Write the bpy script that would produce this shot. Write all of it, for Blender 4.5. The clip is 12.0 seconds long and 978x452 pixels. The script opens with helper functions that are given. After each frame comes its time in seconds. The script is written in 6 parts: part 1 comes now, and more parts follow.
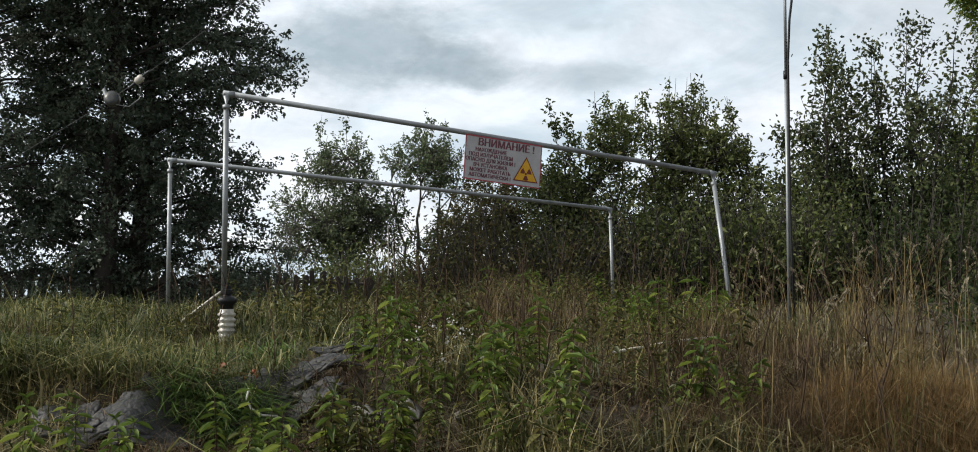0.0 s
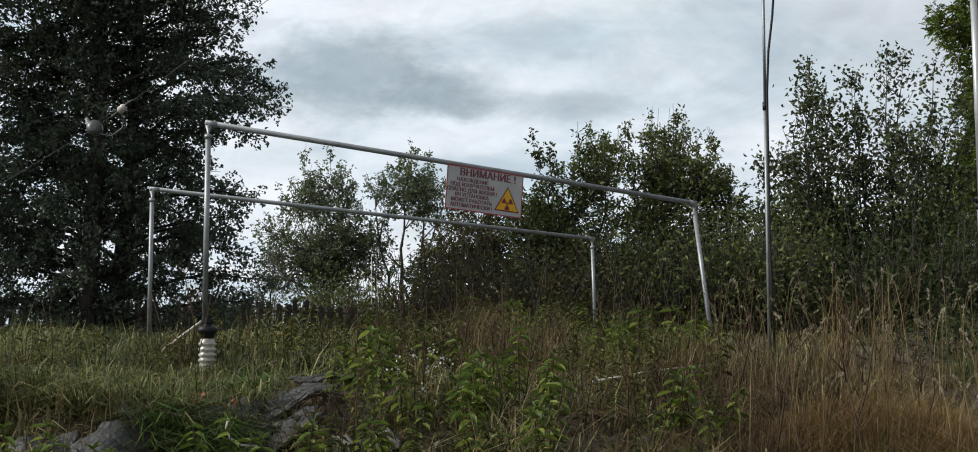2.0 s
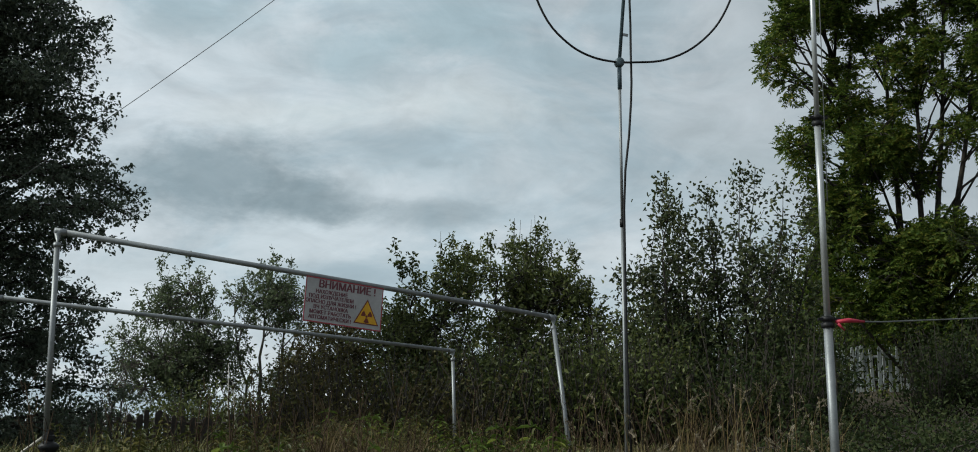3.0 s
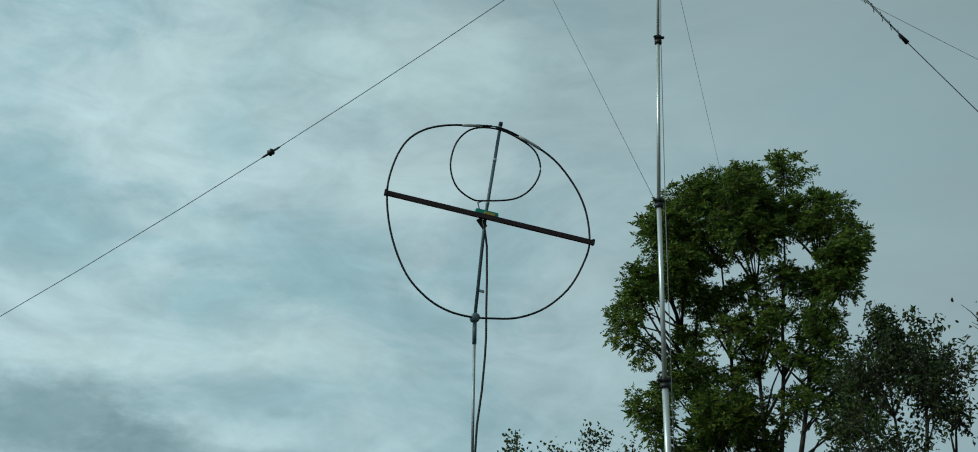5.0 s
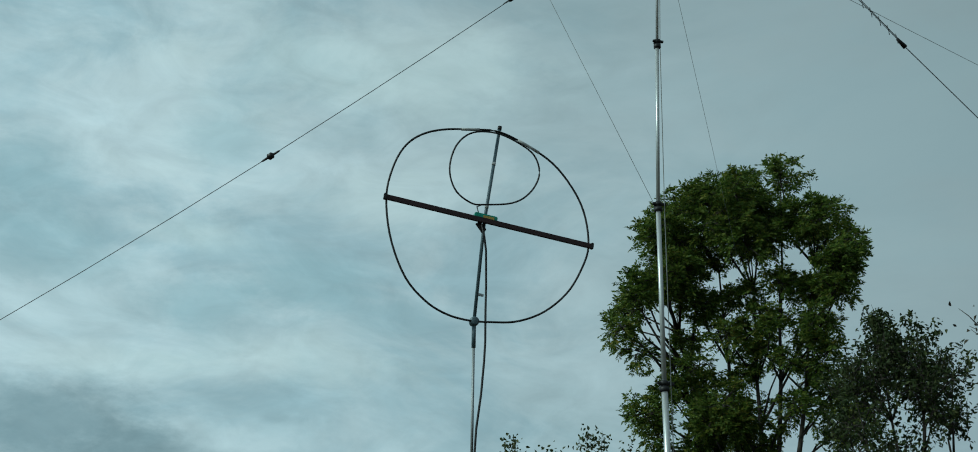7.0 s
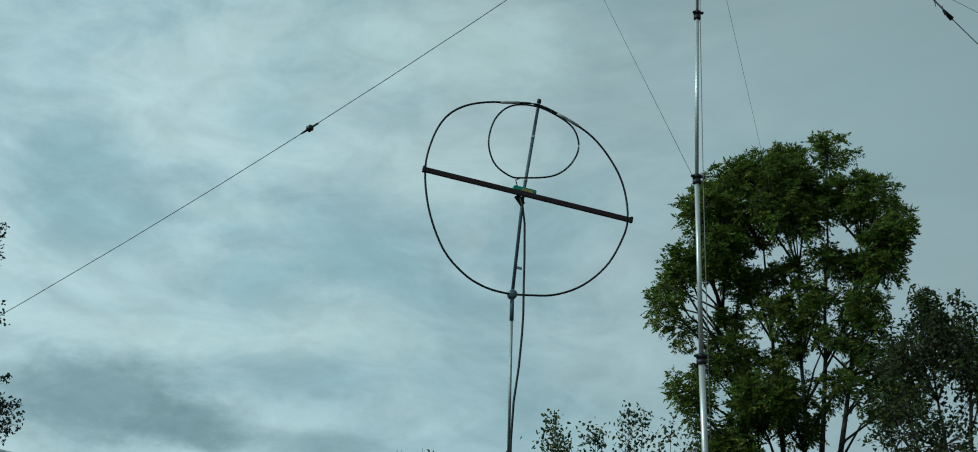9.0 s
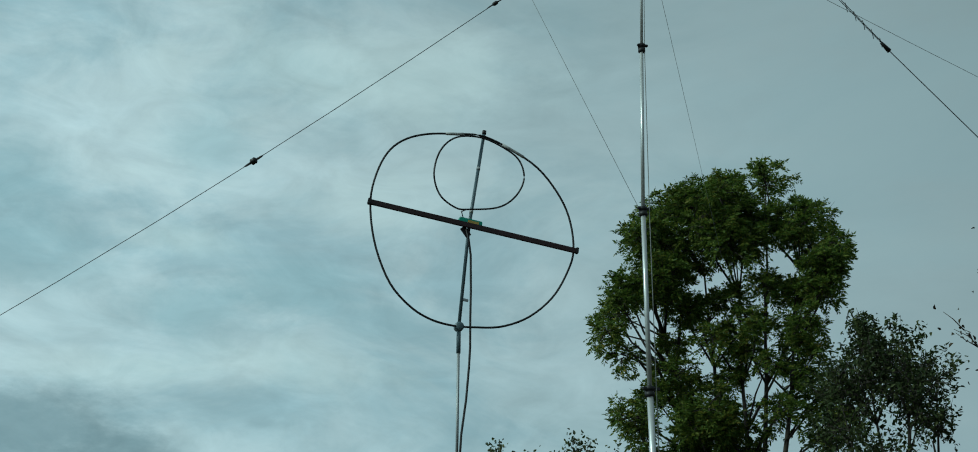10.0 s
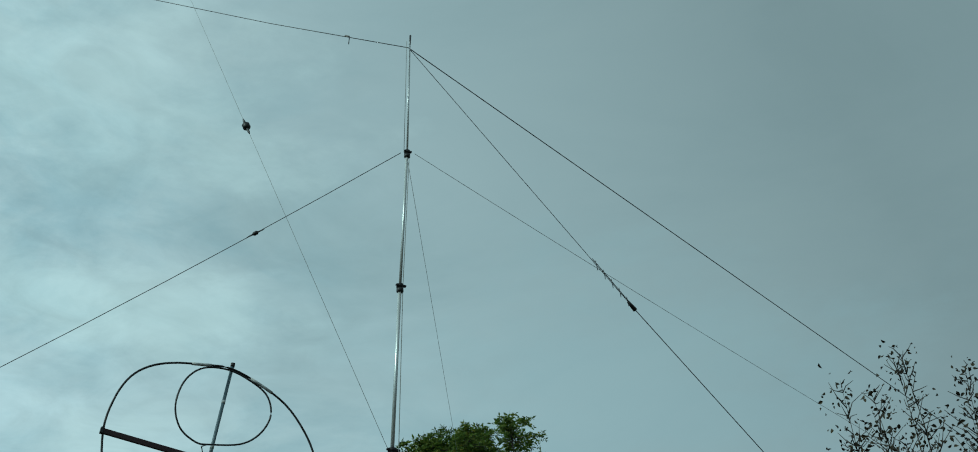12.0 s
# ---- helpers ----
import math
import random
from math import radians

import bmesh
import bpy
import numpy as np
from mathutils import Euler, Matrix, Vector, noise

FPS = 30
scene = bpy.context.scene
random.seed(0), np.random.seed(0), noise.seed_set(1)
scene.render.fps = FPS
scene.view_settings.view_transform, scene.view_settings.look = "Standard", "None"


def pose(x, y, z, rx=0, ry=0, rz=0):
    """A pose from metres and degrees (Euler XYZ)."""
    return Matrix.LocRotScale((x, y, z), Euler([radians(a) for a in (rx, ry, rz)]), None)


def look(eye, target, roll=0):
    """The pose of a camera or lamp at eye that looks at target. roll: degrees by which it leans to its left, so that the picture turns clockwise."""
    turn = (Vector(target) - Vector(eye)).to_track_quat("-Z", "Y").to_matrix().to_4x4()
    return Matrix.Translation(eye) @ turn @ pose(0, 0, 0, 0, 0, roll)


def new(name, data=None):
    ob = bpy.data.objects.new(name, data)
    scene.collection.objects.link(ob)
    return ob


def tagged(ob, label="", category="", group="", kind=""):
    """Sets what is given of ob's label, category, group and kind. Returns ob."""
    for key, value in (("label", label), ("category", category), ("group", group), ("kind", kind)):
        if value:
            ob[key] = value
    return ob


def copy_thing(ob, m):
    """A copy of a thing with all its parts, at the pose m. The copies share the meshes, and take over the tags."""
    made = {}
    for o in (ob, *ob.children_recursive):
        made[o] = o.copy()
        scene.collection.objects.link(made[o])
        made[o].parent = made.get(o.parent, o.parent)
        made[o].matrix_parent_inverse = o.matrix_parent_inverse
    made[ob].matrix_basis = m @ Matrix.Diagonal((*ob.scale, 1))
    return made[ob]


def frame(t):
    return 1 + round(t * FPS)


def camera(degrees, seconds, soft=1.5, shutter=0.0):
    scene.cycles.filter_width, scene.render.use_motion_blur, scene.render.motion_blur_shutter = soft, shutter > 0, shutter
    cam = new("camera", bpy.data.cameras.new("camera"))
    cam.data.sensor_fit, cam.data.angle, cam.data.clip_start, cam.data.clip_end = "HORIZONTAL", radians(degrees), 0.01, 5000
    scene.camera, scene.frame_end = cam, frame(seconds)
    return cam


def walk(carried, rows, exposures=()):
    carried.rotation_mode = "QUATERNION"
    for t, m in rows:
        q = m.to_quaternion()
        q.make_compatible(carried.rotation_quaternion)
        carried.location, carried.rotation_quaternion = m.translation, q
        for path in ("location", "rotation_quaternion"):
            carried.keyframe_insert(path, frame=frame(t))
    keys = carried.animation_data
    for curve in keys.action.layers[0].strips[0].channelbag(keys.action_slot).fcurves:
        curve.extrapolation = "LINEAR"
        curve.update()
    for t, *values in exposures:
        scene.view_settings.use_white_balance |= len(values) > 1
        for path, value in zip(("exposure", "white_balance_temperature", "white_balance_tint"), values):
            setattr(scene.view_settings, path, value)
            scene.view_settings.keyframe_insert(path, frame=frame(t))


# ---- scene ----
# camera, held at eye height below a low bank
cam = camera(43.08, 12.0, soft=0.95)
PATH = [
    (0, pose(-0.000, 0.000, 1.550, 93.50, 0.00, -0.00)),
    (0.5, pose(0.003, 0.010, 1.558, 93.05, -0.03, 0.34)),
    (1, pose(0.008, -0.007, 1.553, 93.59, 0.03, 0.37)),
    (1.5, pose(0.017, -0.023, 1.553, 93.71, -0.15, 0.38)),
    (2, pose(0.025, -0.030, 1.554, 94.83, -0.02, -0.70)),
    (2.5, pose(0.038, -0.047, 1.569, 96.70, 0.02, -3.08)),
    (3, pose(0.055, -0.015, 1.602, 99.77, 0.01, -7.01)),
    (3.5, pose(0.081, -0.046, 1.621, 104.12, 0.32, -10.68)),
    (3.7, pose(0.085, -0.063, 1.635, 106.08, -0.18, -11.35)),
    (5.3, pose(0.042, -0.024, 1.571, 111.64, -0.72, -14.30)),
    (5.5, pose(0.041, -0.020, 1.577, 111.52, -0.84, -14.26)),
    (6, pose(0.034, -0.035, 1.567, 111.73, -0.70, -15.28)),
    (6.5, pose(0.031, -0.039, 1.567, 111.89, -0.69, -14.41)),
    (7, pose(0.027, -0.040, 1.564, 111.77, -0.69, -14.32)),
    (7.2, pose(0.026, -0.039, 1.566, 111.44, -0.74, -14.27)),
    (8.8, pose(0.099, -0.022, 1.528, 111.18, -1.62, -13.13)),
    (9, pose(0.082, -0.031, 1.527, 110.74, -1.65, -12.46)),
    (9.5, pose(0.026, 0.020, 1.531, 110.46, -1.74, -12.26)),
    (10, pose(0.043, -0.010, 1.584, 111.96, -0.31, -14.88)),
    (10.5, pose(0.020, -0.024, 1.622, 115.12, 1.11, -20.20)),
    (11, pose(0.030, 0.011, 1.636, 117.80, 1.60, -23.43)),
    (11.5, pose(0.060, 0.066, 1.592, 120.75, 1.84, -25.43)),
    (12, pose(0.073, 0.118, 1.553, 123.37, 1.77, -26.62)),
]
walk(cam, PATH, exposures=[
    (0.0, 0.33, 6550, 9), (1.5, 0.32, 6550, 9), (2.0, 0.13, 6480, 8), (2.5, -0.08, 6400, 6), (3.0, -0.29, 6300, 2), (3.5, -0.34, 6150, -3),
    (5.3, -0.45, 5650, -18), (8.8, -0.49, 5570, -19), (10.0, -0.49, 5550, -21), (10.5, -0.45, 5510, -22), (12.0, -0.36, 5400, -24)])

# ---- sky and sun: a veiled sun over bright, broken cloud ----
SUN_AZ, SUN_EL = -98.0, 36.0
world = bpy.data.worlds.new("overcast")
scene.world = world
world.use_nodes = True
wn, wl = world.node_tree.nodes, world.node_tree.links
wn.clear()


def wnode(kind, **values):
    n = wn.new(kind)
    for k, v in values.items():
        n.inputs[k].default_value = v
    return n


def ramp(nodes, stops):
    n = nodes.new("ShaderNodeValToRGB")
    n.color_ramp.elements[0].position, n.color_ramp.elements[0].color = stops[0][0], (*stops[0][1], 1)
    n.color_ramp.elements[1].position, n.color_ramp.elements[1].color = stops[-1][0], (*stops[-1][1], 1)
    for p, c in stops[1:-1]:
        n.color_ramp.elements.new(p).color = (*c, 1)
    return n


coords = wn.new("ShaderNodeTexCoord")
stretch = wn.new("ShaderNodeMapping")
stretch.inputs["Scale"].default_value = (1.6, 1.6, 4.6)
stretch.inputs["Rotation"].default_value = (0.0, 0.12, 0.4)
stretch.inputs["Location"].default_value = (0.9, 0.35, 0.55)
wl.new(coords.outputs["Generated"], stretch.inputs["Vector"])
banks = wnode("ShaderNodeTexNoise", Scale=1.9, Detail=9.0, Roughness=0.60, Distortion=0.5)
wl.new(stretch.outputs["Vector"], banks.inputs["Vector"])
bank_tone = ramp(wn, [(0.28, (0.58, 0.64, 0.69)), (0.42, (0.71, 0.76, 0.82)), (0.55, (0.82, 0.85, 0.91)), (0.72, (0.91, 0.93, 0.965))])
wl.new(banks.outputs["Fac"], bank_tone.inputs["Fac"])
nishita = wn.new("ShaderNodeTexSky")
nishita.sky_type, nishita.sun_disc = "NISHITA", False
nishita.sun_elevation, nishita.sun_rotation = radians(SUN_EL), radians(SUN_AZ)
sky_gain = wn.new("ShaderNodeVectorMath")
sky_gain.operation = "SCALE"
sky_gain.inputs["Scale"].default_value = 0.1
wl.new(nishita.outputs["Color"], sky_gain.inputs[0])
thin = wnode("ShaderNodeMix")
thin.data_type = "RGBA"
thin.inputs[0].default_value = 0.9
wl.new(sky_gain.outputs["Vector"], thin.inputs[6])
wl.new(bank_tone.outputs["Color"], thin.inputs[7])
# cloud is thinner and brighter low down and towards the hidden sun
sunward = wn.new("ShaderNodeVectorMath")
sunward.operation = "DOT_PRODUCT"
sunward.inputs[1].default_value = (-0.75, 0.2, -0.5)
wl.new(coords.outputs["Generated"], sunward.inputs[0])
# overhead the cloud is one smooth sheet
sheet = wnode("ShaderNodeMapRange")
for key, val in (("From Min", -0.40), ("From Max", -0.12), ("To Min", 0.70), ("To Max", 0.0)):
    sheet.inputs[key].default_value = val
wl.new(sunward.outputs["Value"], sheet.inputs["Value"])
even = wn.new("ShaderNodeMix")
even.data_type = "RGBA"
even.inputs[7].default_value = (0.79, 0.83, 0.89, 1)
wl.new(sheet.outputs["Result"], even.inputs[0])
wl.new(bank_tone.outputs["Color"], even.inputs[6])
wl.new(even.outputs[2], thin.inputs[7])
# bluish wisps where the cloud is thin
wisp_map = wn.new("ShaderNodeMapping")
wisp_map.inputs["Scale"].default_value = (1.0, 1.0, 2.3)
wisp_map.inputs["Rotation"].default_value = (0.25, 0.3, 0.0)
wisp_map.inputs["Location"].default_value = (2.3, 0.7, 1.1)
wl.new(coords.outputs["Generated"], wisp_map.inputs["Vector"])
wisps = wnode("ShaderNodeTexNoise", Scale=5.2, Detail=9.0, Roughness=0.62, Distortion=0.6)
wl.new(wisp_map.outputs["Vector"], wisps.inputs["Vector"])
wisp_amount = wnode("ShaderNodeMapRange")
wisp_amount.interpolation_type = "SMOOTHSTEP"
for key, val in (("From Min", 0.60), ("From Max", 0.35), ("To Min", 0.0), ("To Max", 0.72)):
    wisp_amount.inputs[key].default_value = val
wl.new(wisps.outputs["Fac"], wisp_amount.inputs["Value"])
veil = wn.new("ShaderNodeMix")
veil.data_type = "RGBA"
veil.inputs[7].default_value = (0.46, 0.57, 0.66, 1)
calm = wnode("ShaderNodeMapRange")
for key, val in (("From Min", -0.42), ("From Max", -0.14), ("To Min", 0.05), ("To Max", 1.0)):
    calm.inputs[key].default_value = val
wl.new(sunward.outputs["Value"], calm.inputs["Value"])
some = wn.new("ShaderNodeMath")
some.operation = "MULTIPLY"
wl.new(calm.outputs["Result"], some.inputs[0])
wl.new(wisp_amount.outputs["Result"], some.inputs[1])
wl.new(some.outputs[0], veil.inputs[0])
wl.new(thin.outputs[2], veil.inputs[6])
glow = wnode("ShaderNodeMapRange")
glow.inputs["From Min"].default_value, glow.inputs["From Max"].default_value = -0.634, 0.047
glow.inputs["To Min"].default_value, glow.inputs["To Max"].default_value = 0.46, 1.04
wl.new(sunward.outputs["Value"], glow.inputs["Value"])
bright = wn.new("ShaderNodeVectorMath")
bright.operation = "SCALE"
wl.new(veil.outputs[2], bright.inputs[0])
wl.new(glow.outputs["Result"], bright.inputs["Scale"])


def wmath(kind, a, b=0.0):
    n = wn.new("ShaderNodeMath")
    n.operation = kind
    for k, v in enumerate((a, b)):
        if isinstance(v, float):
            n.inputs[k].default_value = v
        else:
            wl.new(v, n.inputs[k])
    return n.outputs[0]


def wdot(vec):
    n = wn.new("ShaderNodeVectorMath")
    n.operation = "DOT_PRODUCT"
    n.inputs[1].default_value = vec
    wl.new(coords.outputs["Generated"], n.inputs[0])
    return n.outputs["Value"]


ragged = wnode("ShaderNodeTexNoise", Scale=9.0, Detail=8.0, Roughness=0.64)
ragged_map = wn.new("ShaderNodeMapping")
ragged_map.inputs["Scale"].default_value = (1.0, 1.0, 2.2)
wl.new(coords.outputs["Generated"], ragged_map.inputs["Vector"])
wl.new(ragged_map.outputs["Vector"], ragged.inputs["Vector"])
shade = bright.outputs["Vector"]
# thin blue patches, full white masses, and the grey flat clouds low over the trees: bearing, height, half width, half height, weight
THIN, FULL, GREY = (0.43, 0.545, 0.62, 1), (0.88, 0.91, 0.93, 1), (0.275, 0.350, 0.405, 1)
for az, el, wide, tall, weight, tone in (
        (-8.1, 22.4, 2.8, 2.0, 0.70, THIN), (-6.0, 19.2, 3.6, 1.5, 0.60, THIN), (0.6, 25.3, 2.0, 1.9, 0.55, THIN), (0.5, 17.4, 3.6, 1.5, 0.70, THIN), (5.3, 19.1, 3.6, 1.4, 0.75, THIN), (9.5, 17.4, 3.0, 1.1, 0.40, THIN),
        (7.5, 29.0, 7.5, 2.6, 0.40, FULL), (-0.5, 20.6, 3.0, 1.0, 0.40, FULL), (5.6, 15.3, 5.0, 1.2, 0.40, FULL), (-3.5, 14.6, 4.0, 0.8, 0.35, FULL), (9.0, 22.6, 4.0, 1.5, 0.30, FULL), (4.0, 38.0, 10.0, 5.0, 0.35, FULL), (34.0, 25.0, 12.0, 6.0, 0.22, THIN),
        (-6.3, 11.7, 5.8, 2.1, 0.80, GREY), (-1.6, 11.0, 3.2, 1.1, 0.58, GREY), (5.0, 10.4, 3.8, 0.9, 0.48, GREY), (4.5, 12.6, 1.3, 0.35, 0.32, GREY), (0.5, 7.5, 4.0, 0.9, 0.22, GREY)):
    a, e = radians(az), radians(el)
    u = wmath("MULTIPLY", wdot((math.cos(a), -math.sin(a), 0.0)), 1 / math.sin(radians(wide)))
    v = wmath("MULTIPLY", wdot((-math.sin(a) * math.sin(e), -math.cos(a) * math.sin(e), math.cos(e))), 1 / math.sin(radians(tall)))
    r = wmath("SQRT", wmath("ADD", wmath("MULTIPLY", u, u), wmath("MULTIPLY", v, v)))
    r = wmath("ADD", r, wmath("MULTIPLY", wmath("SUBTRACT", ragged.outputs["Fac"], 0.5), 2.6))
    r = wmath("ADD", r, wmath("MULTIPLY", wmath("LESS_THAN", wdot((math.sin(a), math.cos(a), 0.0)), 0.0), 50.0))
    soft_edge = wn.new("ShaderNodeMapRange")
    soft_edge.interpolation_type = "SMOOTHSTEP"
    for key, val in (("From Min", 1.4), ("From Max", 0.2), ("To Min", 0.0), ("To Max", weight)):
        soft_edge.inputs[key].default_value = val
    wl.new(r, soft_edge.inputs["Value"])
    cover = wn.new("ShaderNodeMix")
    cover.data_type = "RGBA"
    cover.inputs[7].default_value = tone
    wl.new(soft_edge.outputs["Result"], cover.inputs[0])
    wl.new(shade, cover.inputs[6])
    shade = cover.outputs[2]
# small ripples in the cloud, fading out in the smooth sheet overhead
ripple_map = wn.new("ShaderNodeMapping")
ripple_map.inputs["Scale"].default_value = (1.0, 1.0, 2.0)
ripple_map.inputs["Rotation"].default_value = (0.0, -0.45, 0.2)
wl.new(coords.outputs["Generated"], ripple_map.inputs["Vector"])
ripples = wnode("ShaderNodeTexNoise", Scale=15.0, Detail=8.0, Roughness=0.6, Distortion=0.8)
wl.new(ripple_map.outputs["Vector"], ripples.inputs["Vector"])
ripple_gain = wmath("ADD", wmath("MULTIPLY", wmath("MULTIPLY", wmath("SUBTRACT", ripples.outputs["Fac"], 0.5), 0.55), calm.outputs["Result"]), 1.0)
rippled = wn.new("ShaderNodeVectorMath")
rippled.operation = "SCALE"
wl.new(shade, rippled.inputs[0])
wl.new(ripple_gain, rippled.inputs["Scale"])
shade = rippled.outputs["Vector"]
back = wnode("ShaderNodeBackground", Strength=1.0)
wl.new(shade, back.inputs["Color"])
wl.new(back.outputs["Background"], wn.new("ShaderNodeOutputWorld").inputs["Surface"])

sun_data = bpy.data.lights.new("sun", "SUN")
sun_data.energy, sun_data.angle, sun_data.color = 3.1, radians(6), (1.0, 0.95, 0.87)
sun = new("sun", sun_data)
sun_dir = Vector((math.sin(radians(SUN_AZ)) * math.cos(radians(SUN_EL)), math.cos(radians(SUN_AZ)) * math.cos(radians(SUN_EL)), math.sin(radians(SUN_EL))))
sun.matrix_world = look(sun_dir * 60, (0, 0, 0))


# ---- materials ----
def surface(name, dark, light, scale=6.0, rough=0.6, metal=0.0, bump=0.2, fine=60.0, spread=(0.3, 0.7), spec=0.5):
    """Two scales of noise in the colour, fine relief, no light painted in."""
    m = bpy.data.materials.new(name)
    m.use_nodes = True
    n, l = m.node_tree.nodes, m.node_tree.links
    b = n["Principled BSDF"]
    b.inputs["Roughness"].default_value, b.inputs["Metallic"].default_value = rough, metal
    b.inputs["Specular IOR Level"].default_value = spec
    co = n.new("ShaderNodeTexCoord")
    big, small = n.new("ShaderNodeTexNoise"), n.new("ShaderNodeTexNoise")
    big.inputs["Scale"].default_value, big.inputs["Detail"].default_value = scale, 6
    small.inputs["Scale"].default_value, small.inputs["Detail"].default_value = fine, 3
    mix = n.new("ShaderNodeMath")
    mix.operation = "MULTIPLY_ADD"
    mix.inputs[1].default_value = 0.35
    for t in (big, small):
        l.new(co.outputs["Object"], t.inputs["Vector"])
    l.new(small.outputs["Fac"], mix.inputs[0])
    half = n.new("ShaderNodeMath")
    half.operation = "MULTIPLY"
    half.inputs[1].default_value = 0.65
    l.new(big.outputs["Fac"], half.inputs[0])
    l.new(half.outputs[0], mix.inputs[2])
    c = ramp(n, [(spread[0], dark), (spread[1], light)])
    l.new(mix.outputs[0], c.inputs["Fac"])
    l.new(c.outputs["Color"], b.inputs["Base Color"])
    bp = n.new("ShaderNodeBump")
    bp.inputs["Strength"].default_value, bp.inputs["Distance"].default_value = bump, 0.01
    l.new(small.outputs["Fac"], bp.inputs["Height"])
    l.new(bp.outputs["Normal"], b.inputs["Normal"])
    return m


def leafy(name, stops, rough=0.5, through_light=0.25, spec=0.35):
    """Leaves and blades: each island its own tone, some light passing through."""
    m = bpy.data.materials.new(name)
    m.use_nodes = True
    n, l = m.node_tree.nodes, m.node_tree.links
    b, out = n["Principled BSDF"], n["Material Output"]
    b.inputs["Roughness"].default_value = rough
    b.inputs["Specular IOR Level"].default_value = spec
    g = n.new("ShaderNodeNewGeometry")
    co, patch = n.new("ShaderNodeTexCoord"), n.new("ShaderNodeTexNoise")
    patch.inputs["Scale"].default_value, patch.inputs["Detail"].default_value = 0.9, 2
    l.new(co.outputs["Object"], patch.inputs["Vector"])
    mixed = n.new("ShaderNodeMath")
    mixed.operation = "MULTIPLY_ADD"
    mixed.inputs[1].default_value = 0.6
    l.new(g.outputs["Random Per Island"], mixed.inputs[0])
    tame = n.new("ShaderNodeMath")
    tame.operation = "MULTIPLY"
    tame.inputs[1].default_value = 0.4
    l.new(patch.outputs["Fac"], tame.inputs[0])
    l.new(tame.outputs[0], mixed.inputs[2])
    c = ramp(n, stops)
    l.new(mixed.outputs[0], c.inputs["Fac"])
    l.new(c.outputs["Color"], b.inputs["Base Color"])
    tr = n.new("ShaderNodeBsdfTranslucent")
    l.new(c.outputs["Color"], tr.inputs["Color"])
    mx = n.new("ShaderNodeMixShader")
    mx.inputs["Fac"].default_value = through_light
    l.new(b.outputs["BSDF"], mx.inputs[1])
    l.new(tr.outputs["BSDF"], mx.inputs[2])
    l.new(mx.outputs["Shader"], out.inputs["Surface"])
    return m


STEEL = surface("galvanised_steel", (0.22, 0.235, 0.245), (0.38, 0.40, 0.41), 9, 0.52, 0.6, 0.08, 120)
ALU = surface("mast_aluminium", (0.40, 0.42, 0.425), (0.57, 0.59, 0.595), 5, 0.38, 0.5, 0.05, 150)
DARK_TUBE = surface("blue_grey_tube", (0.05, 0.08, 0.10), (0.09, 0.13, 0.15), 8, 0.45, 0.1, 0.1, 90)
BLACK = surface("black_plastic", (0.007, 0.007, 0.008), (0.020, 0.020, 0.022), 12, 0.5, 0, 0.1, 90, (0.3, 0.7), 0.3)
BROWN_BAR = surface("brown_channel", (0.016, 0.007, 0.009), (0.034, 0.015, 0.018), 10, 0.55, 0, 0.1, 80, (0.3, 0.7), 0.3)
GREEN_BOX = surface("green_plastic", (0.012, 0.19, 0.125), (0.025, 0.29, 0.19), 10, 0.4, 0, 0.1, 80)
YELLOW_BOX = surface("ochre_label", (0.30, 0.20, 0.03), (0.42, 0.30, 0.06), 10, 0.5, 0, 0.1, 80)
TAPE = surface("pale_tape", (0.30, 0.31, 0.32), (0.45, 0.46, 0.46), 20, 0.5, 0, 0.2, 90)
PORCELAIN = surface("stained_porcelain", (0.30, 0.27, 0.22), (0.66, 0.63, 0.57), 14, 0.3, 0, 0.08, 60)
RED_TAPE = surface("red_ribbon", (0.36, 0.018, 0.05), (0.58, 0.045, 0.085), 15, 0.5, 0, 0.2, 90)
WIRE = surface("antenna_wire", (0.03, 0.033, 0.036), (0.065, 0.068, 0.072), 8, 0.5, 0.4, 0.1, 90)
CORD = surface("grey_cord", (0.16, 0.17, 0.17), (0.26, 0.27, 0.27), 8, 0.7, 0, 0.1, 90)
DISC = surface("dull_glaze", (0.04, 0.041, 0.04), (0.085, 0.086, 0.084), 12, 0.4, 0, 0.1, 80)
SIGN_WHITE = surface("sign_face", (0.38, 0.375, 0.38), (0.52, 0.51, 0.52), 7, 0.4, 0, 0.05, 60)
SIGN_RED = surface("sign_red", (0.32, 0.03, 0.05), (0.45, 0.06, 0.08), 20, 0.5, 0, 0.05, 60)
SIGN_INK = surface("sign_ink", (0.13, 0.035, 0.05), (0.21, 0.06, 0.08), 20, 0.5, 0, 0.05, 60)
SIGN_YELLOW = surface("sign_yellow", (0.72, 0.36, 0.01), (0.85, 0.46, 0.02), 20, 0.5, 0, 0.05, 60)
SIGN_DARK = surface("sign_dark_red", (0.14, 0.02, 0.01), (0.22, 0.04, 0.02), 20, 0.5, 0, 0.05, 60)
BARK_DARK = surface("dark_bark", (0.018, 0.015, 0.012), (0.06, 0.05, 0.04), 5, 0.9, 0, 0.8, 40)
BARK_GREY = surface("grey_bark", (0.05, 0.045, 0.04), (0.14, 0.125, 0.105), 5, 0.9, 0, 0.7, 40)
